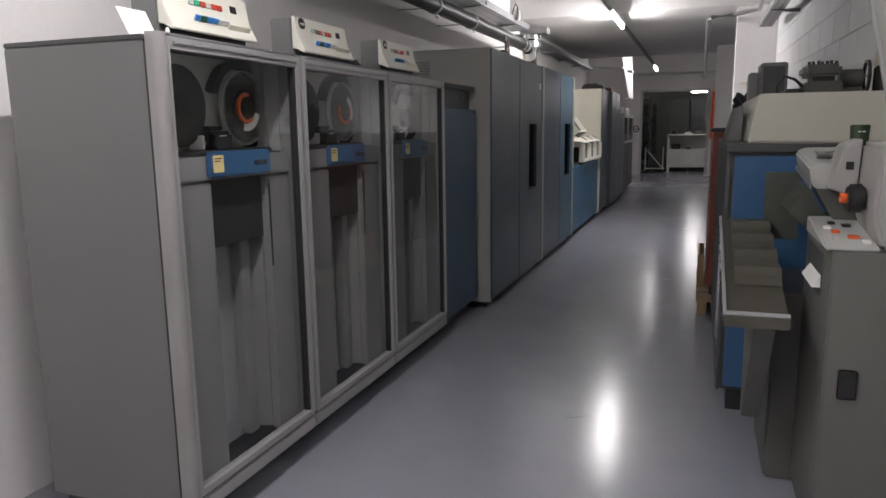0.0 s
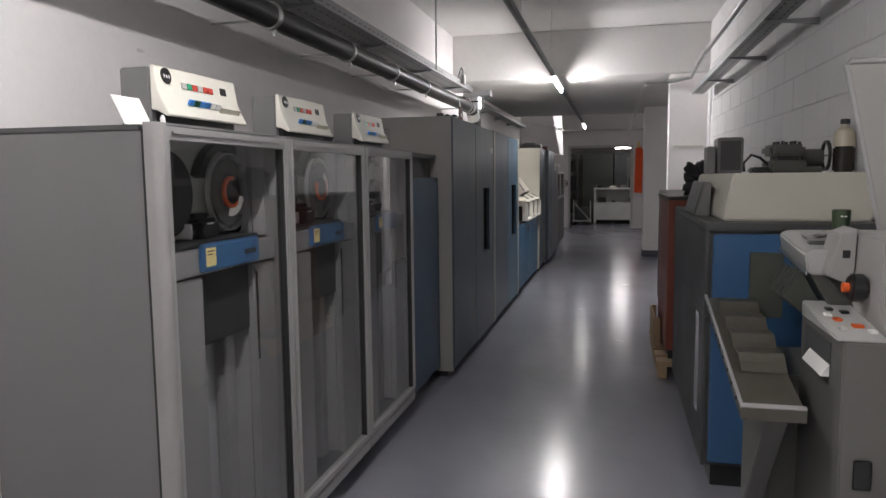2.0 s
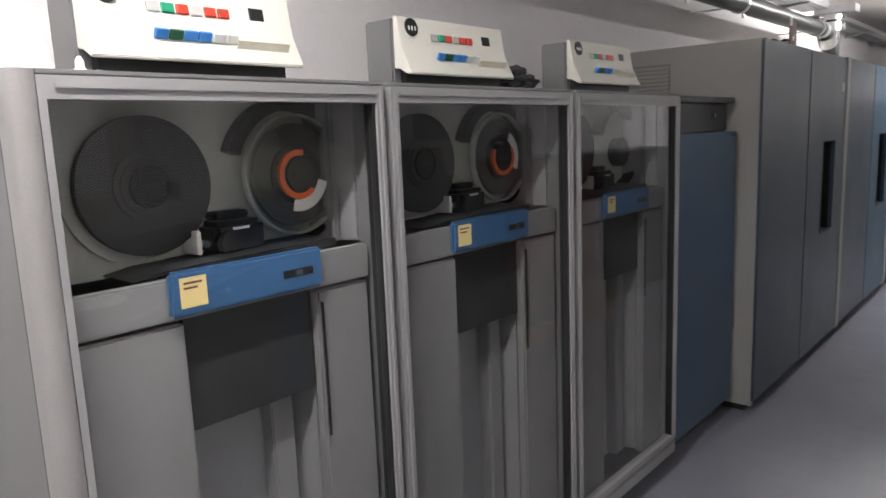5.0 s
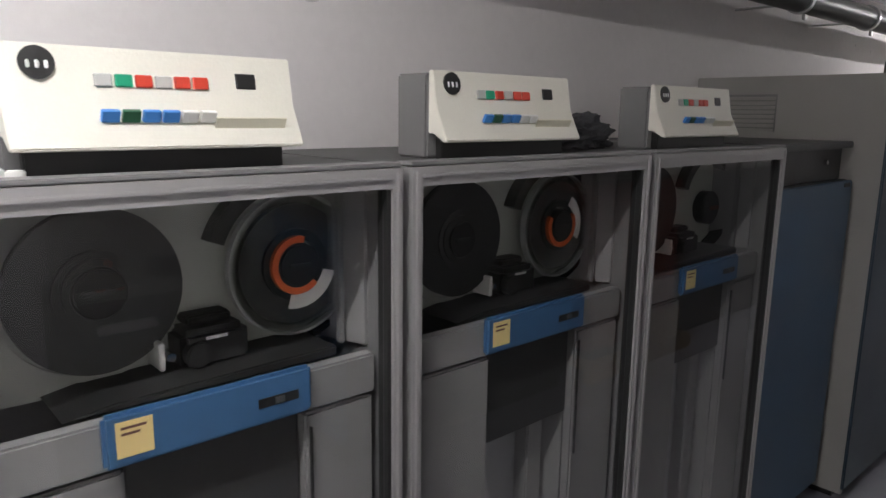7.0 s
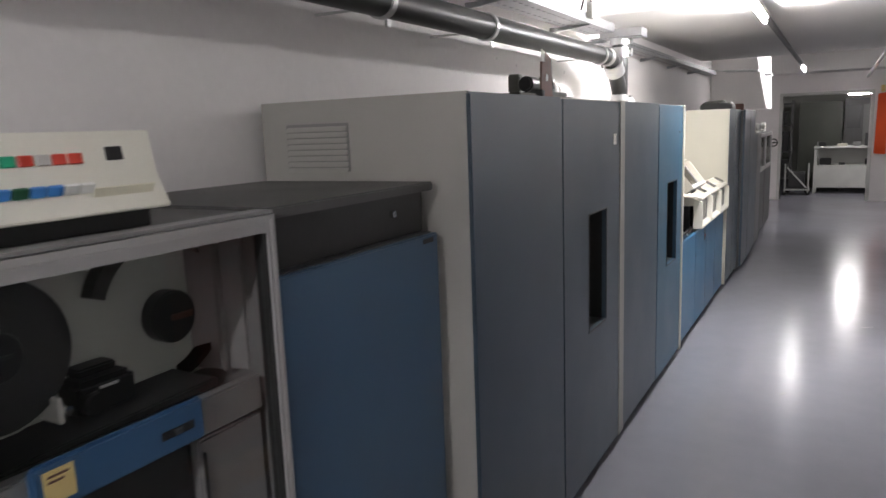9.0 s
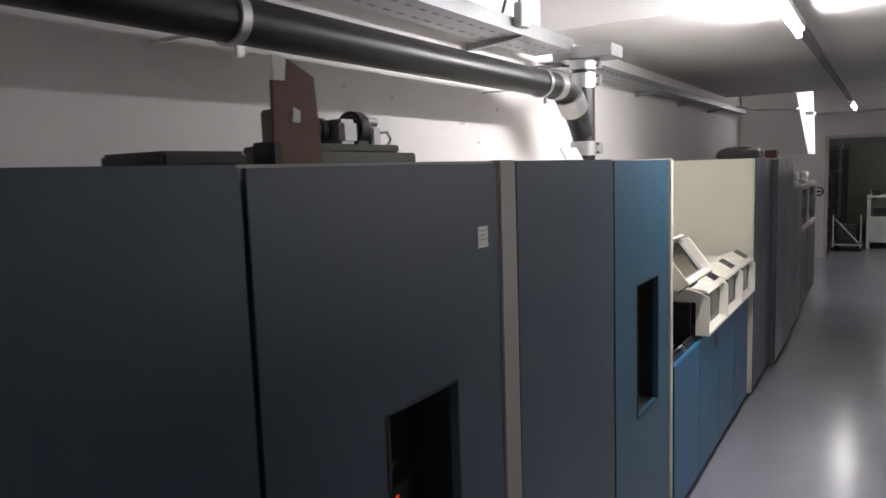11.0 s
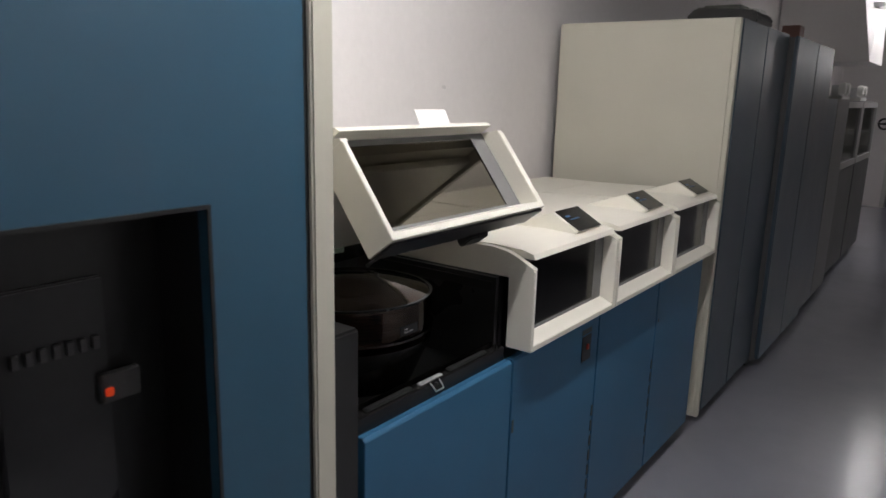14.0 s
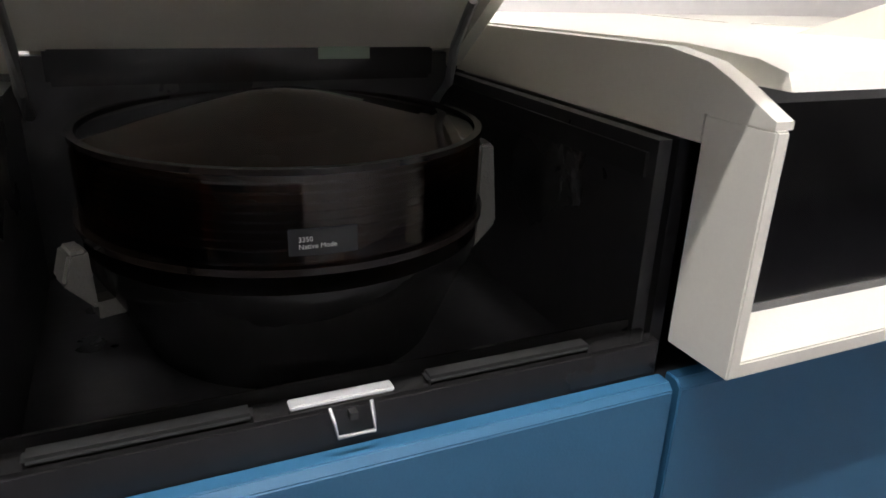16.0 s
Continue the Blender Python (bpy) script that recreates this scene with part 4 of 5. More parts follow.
for i in range(2):
    y0 = 13.57 + i * 1.08
    d = thing("cassette_cabinet", (-1.8, y0 + 0.5, 0), "grey machine with glazed upper door far along the row", "machine", "far glazed machines")
    part("body", box(B(), -2.25, -1.47, y0, y0 + 1.06, 0.05, 1.5, 0.006), GREY, d)
    part("upper_frame", holed(B(), -1.4695, -1.43, (y0 + 0.01, y0 + 0.06, y0 + 1.0, y0 + 1.05), (0.95, 1.0, 1.44, 1.49)), ALU, d)
    part("pane", box(B(), -1.452, -1.448, y0 + 0.06, y0 + 1.0, 1.0, 1.44), SMOKE, d)
    part("lower_door", box(B(), -1.4695, -1.435, y0 + 0.01, y0 + 1.05, 0.07, 0.94, 0.006), GREY_D, d)
    part("plinth", box(B(), -2.2, -1.5, y0 + 0.03, y0 + 1.03, 0, 0.05), BLACK, d)
    h = thing("tape_reel_stand", (-1.6, y0 + 0.5, 1.5), "pale bracket with chromed rollers on a grey machine", "bracket", "roller brackets")
    part("plate", box(B(), -1.7, -1.5, y0 + 0.3, y0 + 0.7, 1.5005, 1.53, 0.004), SOIL, h)
    for j in range(2):
        part("roller", cyl(B(), (-1.52, y0 + 0.4 + 0.2 * j, 1.59), 0.05, 0.05, "x", 20, bev=0.008), WHITE_K, h, "white roller")
        part("post", box(B(), -1.6, -1.5455, y0 + 0.385 + 0.2 * j, y0 + 0.415 + 0.2 * j, 1.5305, 1.62, 0.003), STEEL, h)

m = thing("tape_punch", (-1.6, 10.88, 1.812), "low black portable machine lying on the tall cabinet", "machine")
part("base", prism(B(), [(-1.76, 1.8125), (-1.45, 1.8125), (-1.44, 1.84), (-1.46, 1.875), (-1.72, 1.895), (-1.765, 1.85)], "y", 10.76, 11.05, 0.008), BLACK, m)
part("lid", box(B(), -1.7, -1.53, 10.8, 10.98, 1.886, 1.905, 0.006), OLIVE, m)
part("handle", box(B(), -1.51, -1.462, 10.84, 10.98, 1.868, 1.888, 0.005), GREY_K, m)
solid("brown_box", box(B(), -1.52, -1.43, 11.6, 11.72, 1.8065, 1.88, 0.003), BROWN_B, "small red-brown box on the tall cabinet", "box")

# hanging air duct
dk = thing("air_duct", (-1.9, 15, 1.86), "white-painted tapered sheet duct under the ceiling", "duct")
b = B()
lo, hi = 1.855, ZC - 0.001
vs = [b.verts.new(p) for p in ((-2.29, 15.0, lo), (-1.48, 15.0, lo), (-1.47, 15.9, lo), (-2.29, 15.9, lo), (-2.29, 15.0, hi), (-1.72, 15.0, hi), (-1.53, 15.9, hi), (-2.29, 15.9, hi))]
for f in ((0, 3, 2, 1), (4, 5, 6, 7), (0, 1, 5, 4), (1, 2, 6, 5), (2, 3, 7, 6), (3, 0, 4, 7)):
    b.faces.new([vs[i] for i in f])
part("casing", b, WALL, dk)
part("bracket", box(B(), -1.58, -1.44, 15.2, 15.5, 2.36, 2.4, 0.004), STEEL, dk)


# ---- pipes and cable trays ----
PX, PZ = -1.985, 2.19
p = thing("exhaust_pipe", (PX, 5, PZ), "black plastic exhaust pipe with steel couplings along the wall", "pipe")
part("pipe", cyl(B(), (PX, 2.55, PZ), 0.06, 11.1, "y", 28), BLACK, p)
for y in (-1.2, 0.6, 2.4, 3.3, 4.3, 5.2, 6.1, 7.94):
    cl = part("clamp", arc(B(), (PX, y, PZ), 0.0605, 0.068, 0.03, "y", seg=28), STEEL, p, "steel pipe clamp")
    part("clamp_ear", box(B(), PX + 0.02, PX + 0.034, y - 0.014, y + 0.014, PZ - 0.098, PZ - 0.07, 0.003), STEEL, cl)
    part("clamp_rod", cyl(B(), (PX - 0.16, y, PZ - 0.02), 0.006, 0.3, "x", 8), STEEL, cl)
part("coupling", cyl(B(), (PX, 8.11, PZ), 0.067, 0.08, "y", 28, bev=0.004), STEEL, p, "steel coupling")
b = B()
tube(b, [(PX, 8.15, PZ), (PX, 8.23, PZ - 0.005), (PX, 8.31, PZ - 0.05), (PX, 8.43, PZ - 0.17), (PX, 8.47, PZ - 0.22)], 0.059, 24)
part("elbow", b, BLACK, p)
b = B()
tube(b, [(PX, 8.28, PZ - 0.03), (PX, 8.36, PZ - 0.1)], 0.073, 24)
part("coupling", b, STEEL, p, "steel coupling")
part("riser", cyl(B(), (PX, 8.49, 2.095), 0.06, 0.55, "z", 28), BLACK, p)
for z in (1.89, 2.245, 2.34):
    cp = part("coupling", cyl(B(), (PX, 8.49, z), 0.072, 0.075, "z", 28, bev=0.004), STEEL, p, "steel coupling")
    part("bolt_lug", box(B(), PX + 0.065, PX + 0.09, 8.5, 8.535, z - 0.03, z + 0.03, 0.003), STEEL, cp)
    for dz in (-0.022, 0.022):
        part("bolt", cyl(B(), (PX + 0.078, 8.49, z + dz), 0.006, 0.02, "y", 8), GREY_D, cp)


def tray(name, x0, x1, y0, y1, z, h, label, lip=0.012):
    t = thing(name, ((x0 + x1) / 2, (y0 + y1) / 2, z), label, "cable tray", "cable trays")
    part("bed", box(B(), x0, x1, y0, y1, z, z + 0.003), TRAY_S, t)
    part("flange", box(B(), x0, x0 + 0.002, y0, y1, z + 0.0031, z + h), TRAY_S, t)
    part("flange", box(B(), x1 - 0.002, x1, y0, y1, z + 0.0031, z + h), TRAY_S, t)
    part("lip", box(B(), x1 - lip, x1, y0, y1, z + h + 0.0001, z + h + 0.003), TRAY_S, t)
    sl = B()
    n = int((y1 - y0) / 0.09)
    for i in range(min(n, 110)):
        box(sl, x1 + 0.0002, x1 + 0.0012, y0 + 0.09 * i + 0.02, y0 + 0.09 * i + 0.06, z + h * 0.35, z + h * 0.35 + 0.008)
    for i in range(min(n, 110)):
        for xx in (x0 + (x1 - x0) * 0.25, x0 + (x1 - x0) * 0.7):
            box(sl, xx - 0.006, xx + 0.006, y1 - 0.09 * i - 0.06, y1 - 0.09 * i - 0.02, z - 0.0012, z - 0.0002)
    tagged(part("perforation", sl, BLACK, t), kind="stuff")
    y = y0 + 0.4
    while y < y1:
        part("bracket", prism(B(), [(XL if x0 < 0 else XR + LEAN_R * (8.78 - y), z - 0.035), (XL if x0 < 0 else XR + LEAN_R * (8.78 - y), z - 0.001), (x1 - 0.01 if x0 < 0 else x0 + 0.01, z - 0.001), (x1 - 0.01 if x0 < 0 else x0 + 0.01, z - 0.008)], "y", y, y + 0.03), TRAY_S, t)
        y += 1.3
    return t


tray("cable_tray", -2.22, -2.0, -3.0, 8.39, 2.39, 0.06, "galvanised perforated cable tray above the black pipe")
tray("cable_tray", -2.25, -2.1, 8.72, 14.2, 2.36, 0.045, "narrow galvanised cable tray along the wall")
t = thing("tray_junction", (-2.0, 8.5, 2.45), "galvanised cross piece between two cable trays, lit flanges in brighter steel", "cable tray", "cable trays")
part("bed", box(B(), -2.2, -1.8, 8.4, 8.58, 2.352, 2.355), TRAY_S, t)
# cross flanges take the brighter steel to look lit by the lamp
for y in (8.4, 8.578):
    part("flange", box(B(), -2.12, -1.8, y, y + 0.002, 2.3552, 2.415), STEEL, t)
part("flange", box(B(), -1.802, -1.8, 8.4025, 8.5775, 2.3552, 2.415), TRAY_S, t)
part("bracket", box(B(), -2.299, -2.1, 8.48, 8.52, 2.33, 2.3515, 0.002), TRAY_S, t)
jb = thing("junction_box", (-2.04, 7.75, 2.5), "small white junction box on the cable tray", "junction box")
part("case", box(B(), -1.9975, -1.96, 7.7, 7.8, 2.415, 2.515, 0.005), SOIL, jb)
b = B()
tube(b, [(-1.975, 7.72, 2.515), (-1.975, 7.71, 2.555), (-1.98, 7.66, 2.575), (-1.99, 7.63, 2.535), (-2.01, 7.62, 2.455)], 0.007, 8)
part("cable", b, GREY_D, jb)
for y in (3.0, 6.6):
    solid("tray_hanger", cyl(B(), (-1.99, y, (ZC + 2.4) / 2), 0.008, ZC - 2.4, "z", 8), STEEL, "thin steel hanger rod of the tray", "rod", group="tray hangers")
b = B()
tube(b, [(-2.2, 14.2, 2.445), (-2.18, 14.45, 2.44), (-2.0, 14.6, 2.43), (-1.6, 14.7, 2.42), (-1.5, 15.0, 2.42)], 0.02, 10)
solid("conduit", b, STEEL, "grey conduit bending towards the duct", "conduit")

tray("cable_tray", 0.44, 0.56, 1.5, 8.3, 2.27, 0.05, "galvanised cable tray along the block wall")
b = B()
tube(b, [(0.45, 1.0, 2.55), (0.45, 7.0, 2.55), (0.45, 8.0, 2.53), (0.44, 8.4, 2.47), (0.2, 8.5, 2.44), (-0.02, 8.55, 2.43), (-0.05, 8.7, 2.42), (-0.05, 12.6, 2.42), (-0.05, 18.8, 2.42)], 0.024, 12)
solid("conduit", b, STEEL, "grey steel conduit under the ceiling", "conduit")
b = B()
tube(b, [(0.55, 7.6, 2.249), (0.553, 7.6, 2.0), (0.545, 7.61, 1.75), (0.57, 7.6, 1.5), (0.6, 7.59, 1.3)], 0.005, 8)
solid("hanging_cable", b, WHITE, "thin white cable hanging from the tray", "cable")
cb = thing("cable_bundle", (0.48, 7.9, 2.29), "bundle of tan cables at the tray end", "cables")
TAN = mat("tan_cable", (0.2, 0.13, 0.07), 0.6)
for i in range(8):
    a = 2 * math.pi * i / 8
    b = B()
    tube(b, [(0.48 + 0.022 * math.cos(a), 7.3, 2.31 + 0.022 * math.sin(a)), (0.49 + 0.026 * math.cos(a), 7.8, 2.31 + 0.025 * math.sin(a)), (0.48 + 0.03 * math.cos(a), 8.28, 2.32 + 0.03 * math.sin(a))], 0.01, 8)
    part("cable", b, TAN, cb)
solid("wall_ledge", box(B(), 0.3, 0.62, 8.758, 8.7795, 1.72, 1.742, 0.003), BEIGE, "short pale wooden ledge on the white wall", "ledge")


# ---- blue machine on the other side ----
c = thing("card_sorter_cabinet", (0.35, 4.2, 0), "grey cabinet with bright blue end panel and cream cover", "cabinet")
part("body", box(B(), 0.05, 0.68, 3.38, 4.98, 0.1, 1.165, 0.005), GREY_D, c)
part("side_panel", box(B(), 0.034, 0.0495, 3.37, 4.99, 0.1, 0.78, 0.003), GREY_D, c)
part("side_panel", box(B(), 0.03, 0.0495, 3.37, 4.99, 0.785, 1.165, 0.003), GREY_D, c)
part("end_panel", box(B(), 0.062, 0.67, 3.355, 3.3795, 0.12, 1.15, 0.006), BLUE_B, c, "bright blue end panel")
part("top", box(B(), 0.03, 0.72, 3.35, 5.0, 1.1655, 1.2, 0.005), GREY_D, c)
part("plinth", box(B(), 0.08, 0.66, 3.4, 4.95, 0, 0.1), BLACK, c)
part("handle_strip", box(B(), 0.026, 0.0335, 3.5, 3.62, 0.3, 0.77, 0.002), CHROME, c, "bright steel strip")
part("cover", prism(B(), [(0.115, 1.2005), (0.15, 1.412), (0.72, 1.412), (0.72, 1.2005)], "y", 3.47, 4.75, 0.008), BEIGE, c, "cream cover")
pn = thing("tilted_panel", (0.07, 4.2, 1.2), "small grey tilted control box on the blue machine", "panel")
part("case", prism(B(), [(0.04, 1.2005), (0.085, 1.37), (0.112, 1.37), (0.112, 1.2005)], "y", 3.9, 4.45, 0.004), GREY, pn)
part("front", prism(B(), [(0.036, 1.205), (0.08, 1.366), (0.0835, 1.366), (0.0395, 1.205)], "y", 3.93, 4.42), GREY_D, pn)
DX_R = 0.085
m = thing("relay_mechanism", (0.34, 3.9, 1.412), "dark greasy relay mechanism lying on the cream cover", "machine")
part("frame", box(B(), 0.27 + DX_R, 0.42 + DX_R, 3.7, 3.95, 1.4125, 1.47, 0.008), OLIVE_M, m)
part("neck", box(B(), 0.3 + DX_R, 0.39 + DX_R, 3.73, 3.91, 1.4705, 1.492), BLACK, m)
part("head", box(B(), 0.262 + DX_R, 0.415 + DX_R, 3.71, 3.93, 1.4925, 1.545, 0.014), OLIVE_M, m)
for i in range(7):
    part("coil", cyl(B(), (0.284 + DX_R + 0.018 * i, 3.74 + 0.012 * (i % 2), 1.551), 0.0075, 0.012 + 0.004 * (i % 3), "z", 12), BLACK, m)
part("side_block", box(B(), 0.4205 + DX_R, 0.5 + DX_R, 3.74, 3.9, 1.4125, 1.44, 0.006), OLIVE_M, m)
part("gear_case", box(B(), 0.19 + DX_R, 0.269 + DX_R, 3.72, 3.86, 1.4125, 1.44, 0.008), BLACK, m)
part("motor", cyl(B(), (0.47 + DX_R, 3.85, 1.483), 0.042, 0.1, "x", 22, bev=0.006), OLIVE_M, m)
b = B()
tube(b, [(0.25, 3.8, 1.42), (0.245, 3.8, 1.46), (0.28, 3.8, 1.5), (0.32, 3.8, 1.485), (0.357, 3.8, 1.45)], 0.007, 8)
part("cable", b, BLACK, m)
part("wheel", arc(B(), (0.618, 3.84, 1.492), 0.062, 0.072, 0.014, "x", seg=32), BLACK, m)
part("wheel_spoke", box(B(), 0.612, 0.624, 3.78, 3.9, 1.488, 1.496), GREY, m)
bt = thing("oil_bottle", (0.64, 3.8, 1.412), "cloudy plastic bottle half full of dark oil", "bottle")
part("lower", cyl(B(), (0.684, 3.8, 1.4727), 0.047, 0.12, "z", 28, bev=0.008), LIQUID, bt, "dark oil in the bottle")
part("upper", lathe(B(), (0.684, 3.8, 1.5326), [(0, 0), (0.047, 0), (0.047, 0.05), (0.04, 0.075), (0.018, 0.092), (0.018, 0.102), (0, 0.102)], 28), BOTTLE, bt)
part("cap", cyl(B(), (0.684, 3.8, 1.6475), 0.021, 0.024, "z", 20, bev=0.003), BLACK, bt)
mo = thing("small_monitor", (0.3, 4.7, 1.412), "small grey box unit with dark screen on the cream cover", "monitor")
part("case", box(B(), 0.22, 0.36, 4.5, 4.7, 1.4125, 1.62, 0.008), GREY, mo)
part("screen", box(B(), 0.235, 0.345, 4.498, 4.4995, 1.43, 1.6), GREY_D, mo)
sp = thing("small_monitor", (0.23, 4.72, 1.412), "slim pale grey box unit on the cream cover", "monitor")
part("case", box(B(), 0.165, 0.21, 4.52, 4.68, 1.4125, 1.57, 0.006), GREY_L, sp)

# red-brown cabinet, bag, pallet
c = thing("red_cabinet", (0.3, 5.8, 0), "red-brown cabinet with dark top", "cabinet")
part("body", box(B(), 0.0, 0.65, 5.15, 6.1, 0.19, 1.235, 0.006), RED_CAB, c)
part("top", box(B(), -0.015, 0.66, 5.13, 6.12, 1.2355, 1.26, 0.005), BLACK, c)
part("bottom_box", box(B(), 0.02, 0.64, 5.2, 6.05, 0.12, 0.1895), BLACK, c)
heap("black_bag", (0.24, 5.4, 1.36), (0.11, 0.12, 0.12), FABRIC, "crumpled black bag on the red-brown cabinet", "bag", 0.75, 1.2605)
# unseen filler cabinet, added so the tape drive panes reflect something dark
c = thing("dark_cabinet", (0.4, 7.2, 0), "added plain dark grey cabinet, unseen behind the red-brown one", "cabinet")
part("body", box(B(), 0.12, 0.64, 6.35, 8.3, 0.05, 1.24, 0.006), GREY_D, c)
part("plinth", box(B(), 0.16, 0.6, 6.4, 8.25, 0, 0.05), BLACK, c)
pl = thing("pallet", (0.3, 5.8, 0), "raw wooden pallet under the red-brown cabinet", "pallet")
for x in (-0.05, 0.3, 0.6):
    part("bearer", box(B(), x, x + 0.06, 5.1, 6.3, 0.0005, 0.085, 0.003), WOOD, pl)
for i in range(6):
    part("plank", box(B(), -0.06, 0.66, 5.1 + i * 0.2, 5.24 + i * 0.2, 0.0855, 0.1185, 0.003), WOOD, pl)
wb = thing("wooden_crate", (-0.03, 5.75, 0.119), "small open wooden crate on the pallet edge", "crate")
part("wall", box(B(), -0.058, -0.046, 5.55, 6.1, 0.119, 0.34, 0.002), WOOD, wb)
part("wall", box(B(), -0.0455, -0.012, 5.55, 5.562, 0.119, 0.34, 0.002), WOOD, wb)
part("wall", box(B(), -0.0455, -0.012, 6.088, 6.1, 0.119, 0.34, 0.002), WOOD, wb)
part("bottom", box(B(), -0.0455, -0.012, 5.5625, 6.0875, 0.119, 0.13, 0.002), WOOD, wb)


# ---- card machine nearest the entrance ----
c = thing("card_machine", (0.4, 2.6, 0), "grey card machine with sloped stacker and ivory head", "card machine")
part("tower", prism(B(), [(0.279, 2.75), (0.279, 2.37), (0.284, 2.345), (0.292, 2.328), (0.31, 2.318), (0.74, 2.315), (0.74, 2.75)], "z", 0.03, 0.925, 0.004), GREY_W, c, "grey base cabinet with rounded corner")
part("foot_plinth", box(B(), 0.3, 0.7, 2.42, 2.7, 0, 0.03), BLACK, c)
part("base", box(B(), 0.19, 0.72, 2.755, 3.22, 0.0, 0.7, 0.01), GREY_W, c)
ct = part("control_top", prism(B(), [(2.325, 0.9255), (2.335, 0.934), (2.72, 0.978), (2.72, 0.9255)], "x", 0.27, 0.41, 0.004), SOIL_K, c, "pale grey sloping control top")
for m2, xx, yy, ww in ((BLACK, 0.315, 2.6, 0.02), (BLACK, 0.35, 2.57, 0.024), (ORANGE, 0.345, 2.43, 0.03), (ORANGE, 0.31, 2.49, 0.022), (WHITE_K, 0.375, 2.38, 0.02), (WHITE_K, 0.295, 2.54, 0.02), (GREY_K, 0.3, 2.4, 0.02)):
    zk = 0.934 + (yy + 0.02 - 2.335) * 0.1143
    part("key", box(B(), xx, xx + ww, yy, yy + 0.03, zk - 0.004, zk + 0.007, 0.002), m2, ct)
part("card_pocket", box(B(), 0.2755, 0.2785, 2.4, 2.69, 0.775, 0.905), GREY_D, c, "dark card pocket")
part("card_stack", prism(B(), [(0.275, 0.836), (0.275, 0.8), (0.252, 0.8)], "y", 2.4, 2.62), PAPER, c, "white punched cards in the pocket")
part("cabinet_lock", box(B(), 0.325, 0.375, 2.308, 2.3145, 0.49, 0.58, 0.004), BLACK, c, "black flush latch")
part("side_switch", box(B(), 0.47, 0.51, 2.285, 2.3135, 0.72, 0.9, 0.006), GREY_L, c)
part("upper_box", prism(B(), [(0.415, 0.926), (0.385, 1.03), (0.395, 1.225), (0.74, 1.235), (0.74, 0.926)], "y", 2.35, 2.64, 0.012), IVORY_D, c, "ivory upper housing")
tp = part("tilted_plate", prism(B(), [(0.31, 1.08), (0.34, 1.215), (0.39, 1.235), (0.384, 1.05)], "y", 2.58, 2.72, 0.004), IVORY_D, c, "ivory tilted plate")
part("plate_mark", box(B(), 0.348, 0.37, 2.578, 2.5795, 1.14, 1.165), BLACK, tp)
part("knob", cyl(B(), (0.36, 2.47, 1.062), 0.043, 0.045, "x", 28, bev=0.008), BLACK, c, "black hand knob")
part("knob_collar", cyl(B(), (0.329, 2.47, 1.062), 0.015, 0.018, "x", 20), ORANGE, c)


def sloped(bm):
    """Lets the feed bed fall towards the operator."""
    for v in bm.verts:
        v.co.z += (v.co.y - 3.05) * 0.1
    return bm


part("head", sloped(prism(B(), [(0.268, 1.125), (0.258, 1.18), (0.285, 1.195), (0.72, 1.198), (0.72, 1.11), (0.28, 1.11)], "y", 2.66, 3.05, 0.006)), SOIL_K, c, "pale grey feed head")
part("head_body", sloped(prism(B(), [(0.282, 1.1095), (0.72, 1.1095), (0.72, 0.99), (0.35, 0.99)], "y", 2.67, 3.04, 0.004)), OLIVE_M, c, "dark metal feed body")
part("head_rail", sloped(box(B(), 0.262, 0.267, 2.655, 3.055, 1.112, 1.128, 0.001)), STEEL, c)
part("feed_channel", sloped(box(B(), 0.3, 0.68, 2.8, 2.9, 1.1985, 1.205, 0.002)), STEEL, c)
part("feed_slot", sloped(box(B(), 0.29, 0.6, 2.74, 2.775, 1.1985, 1.201)), OLIVE, c, "dark feed slot")
part("feed_plate", sloped(prism(B(), [(0.33, 1.2055), (0.35, 1.2055), (0.41, 1.222), (0.39, 1.224)], "y", 2.83, 2.88)), CHROME, c)
for i in range(6):
    part("stacker_fin", prism(B(), [(0.215, 0.985), (0.27, 1.075), (0.335, 0.96), (0.285, 0.92)], "y", 2.75 + i * 0.05, 2.76 + i * 0.05), OLIVE, c)
part("head_neck", box(B(), 0.361, 0.72, 2.76, 3.05, 0.7005, 0.9545), GREY_D, c)
part("back_plate", box(B(), 0.165, 0.29, 3.09, 3.1, 0.84, 1.1, 0.002), OLIVE, c, "olive back plate of the stacker")
# stepped stacker sloping down towards the entrance
part("stacker_tray", prism(B(), [(2.27, 0.7), (2.31, 0.69), (3.15, 0.875), (3.15, 0.905), (2.27, 0.725)], "x", 0.012, 0.186, 0.003), TRAY_B, c, "brown-grey stacker tray")
part("tray_edge", prism(B(), [(2.265, 0.7255), (3.15, 0.9055), (3.15, 0.918), (2.265, 0.738)], "x", 0.006, 0.016), ALU, c)
part("tray_front", box(B(), 0.008, 0.186, 2.262, 2.2695, 0.695, 0.732, 0.002), TRAY_B, c)
for i in range(4):
    yy = 2.5 + i * 0.15
    zz = 0.728 + (yy - 2.27) * 0.2045
    part("pocket_plate", prism(B(), [(yy, zz), (yy + 0.012, zz + 0.003), (yy + 0.06, zz + 0.05), (yy + 0.14, zz + 0.05), (yy + 0.14, zz + 0.044), (yy + 0.058, zz + 0.042)], "x", 0.045, 0.185, 0.0012), TRAY_B, c)
# highlight along the tray's front edge, put in as a pale strip
part("tray_highlight", prism(B(), [(2.262, 0.7325), (2.275, 0.7395), (2.275, 0.7425), (2.262, 0.7365)], "x", 0.012, 0.186), ALU, c, "bright strip for the highlight on the tray's front edge")
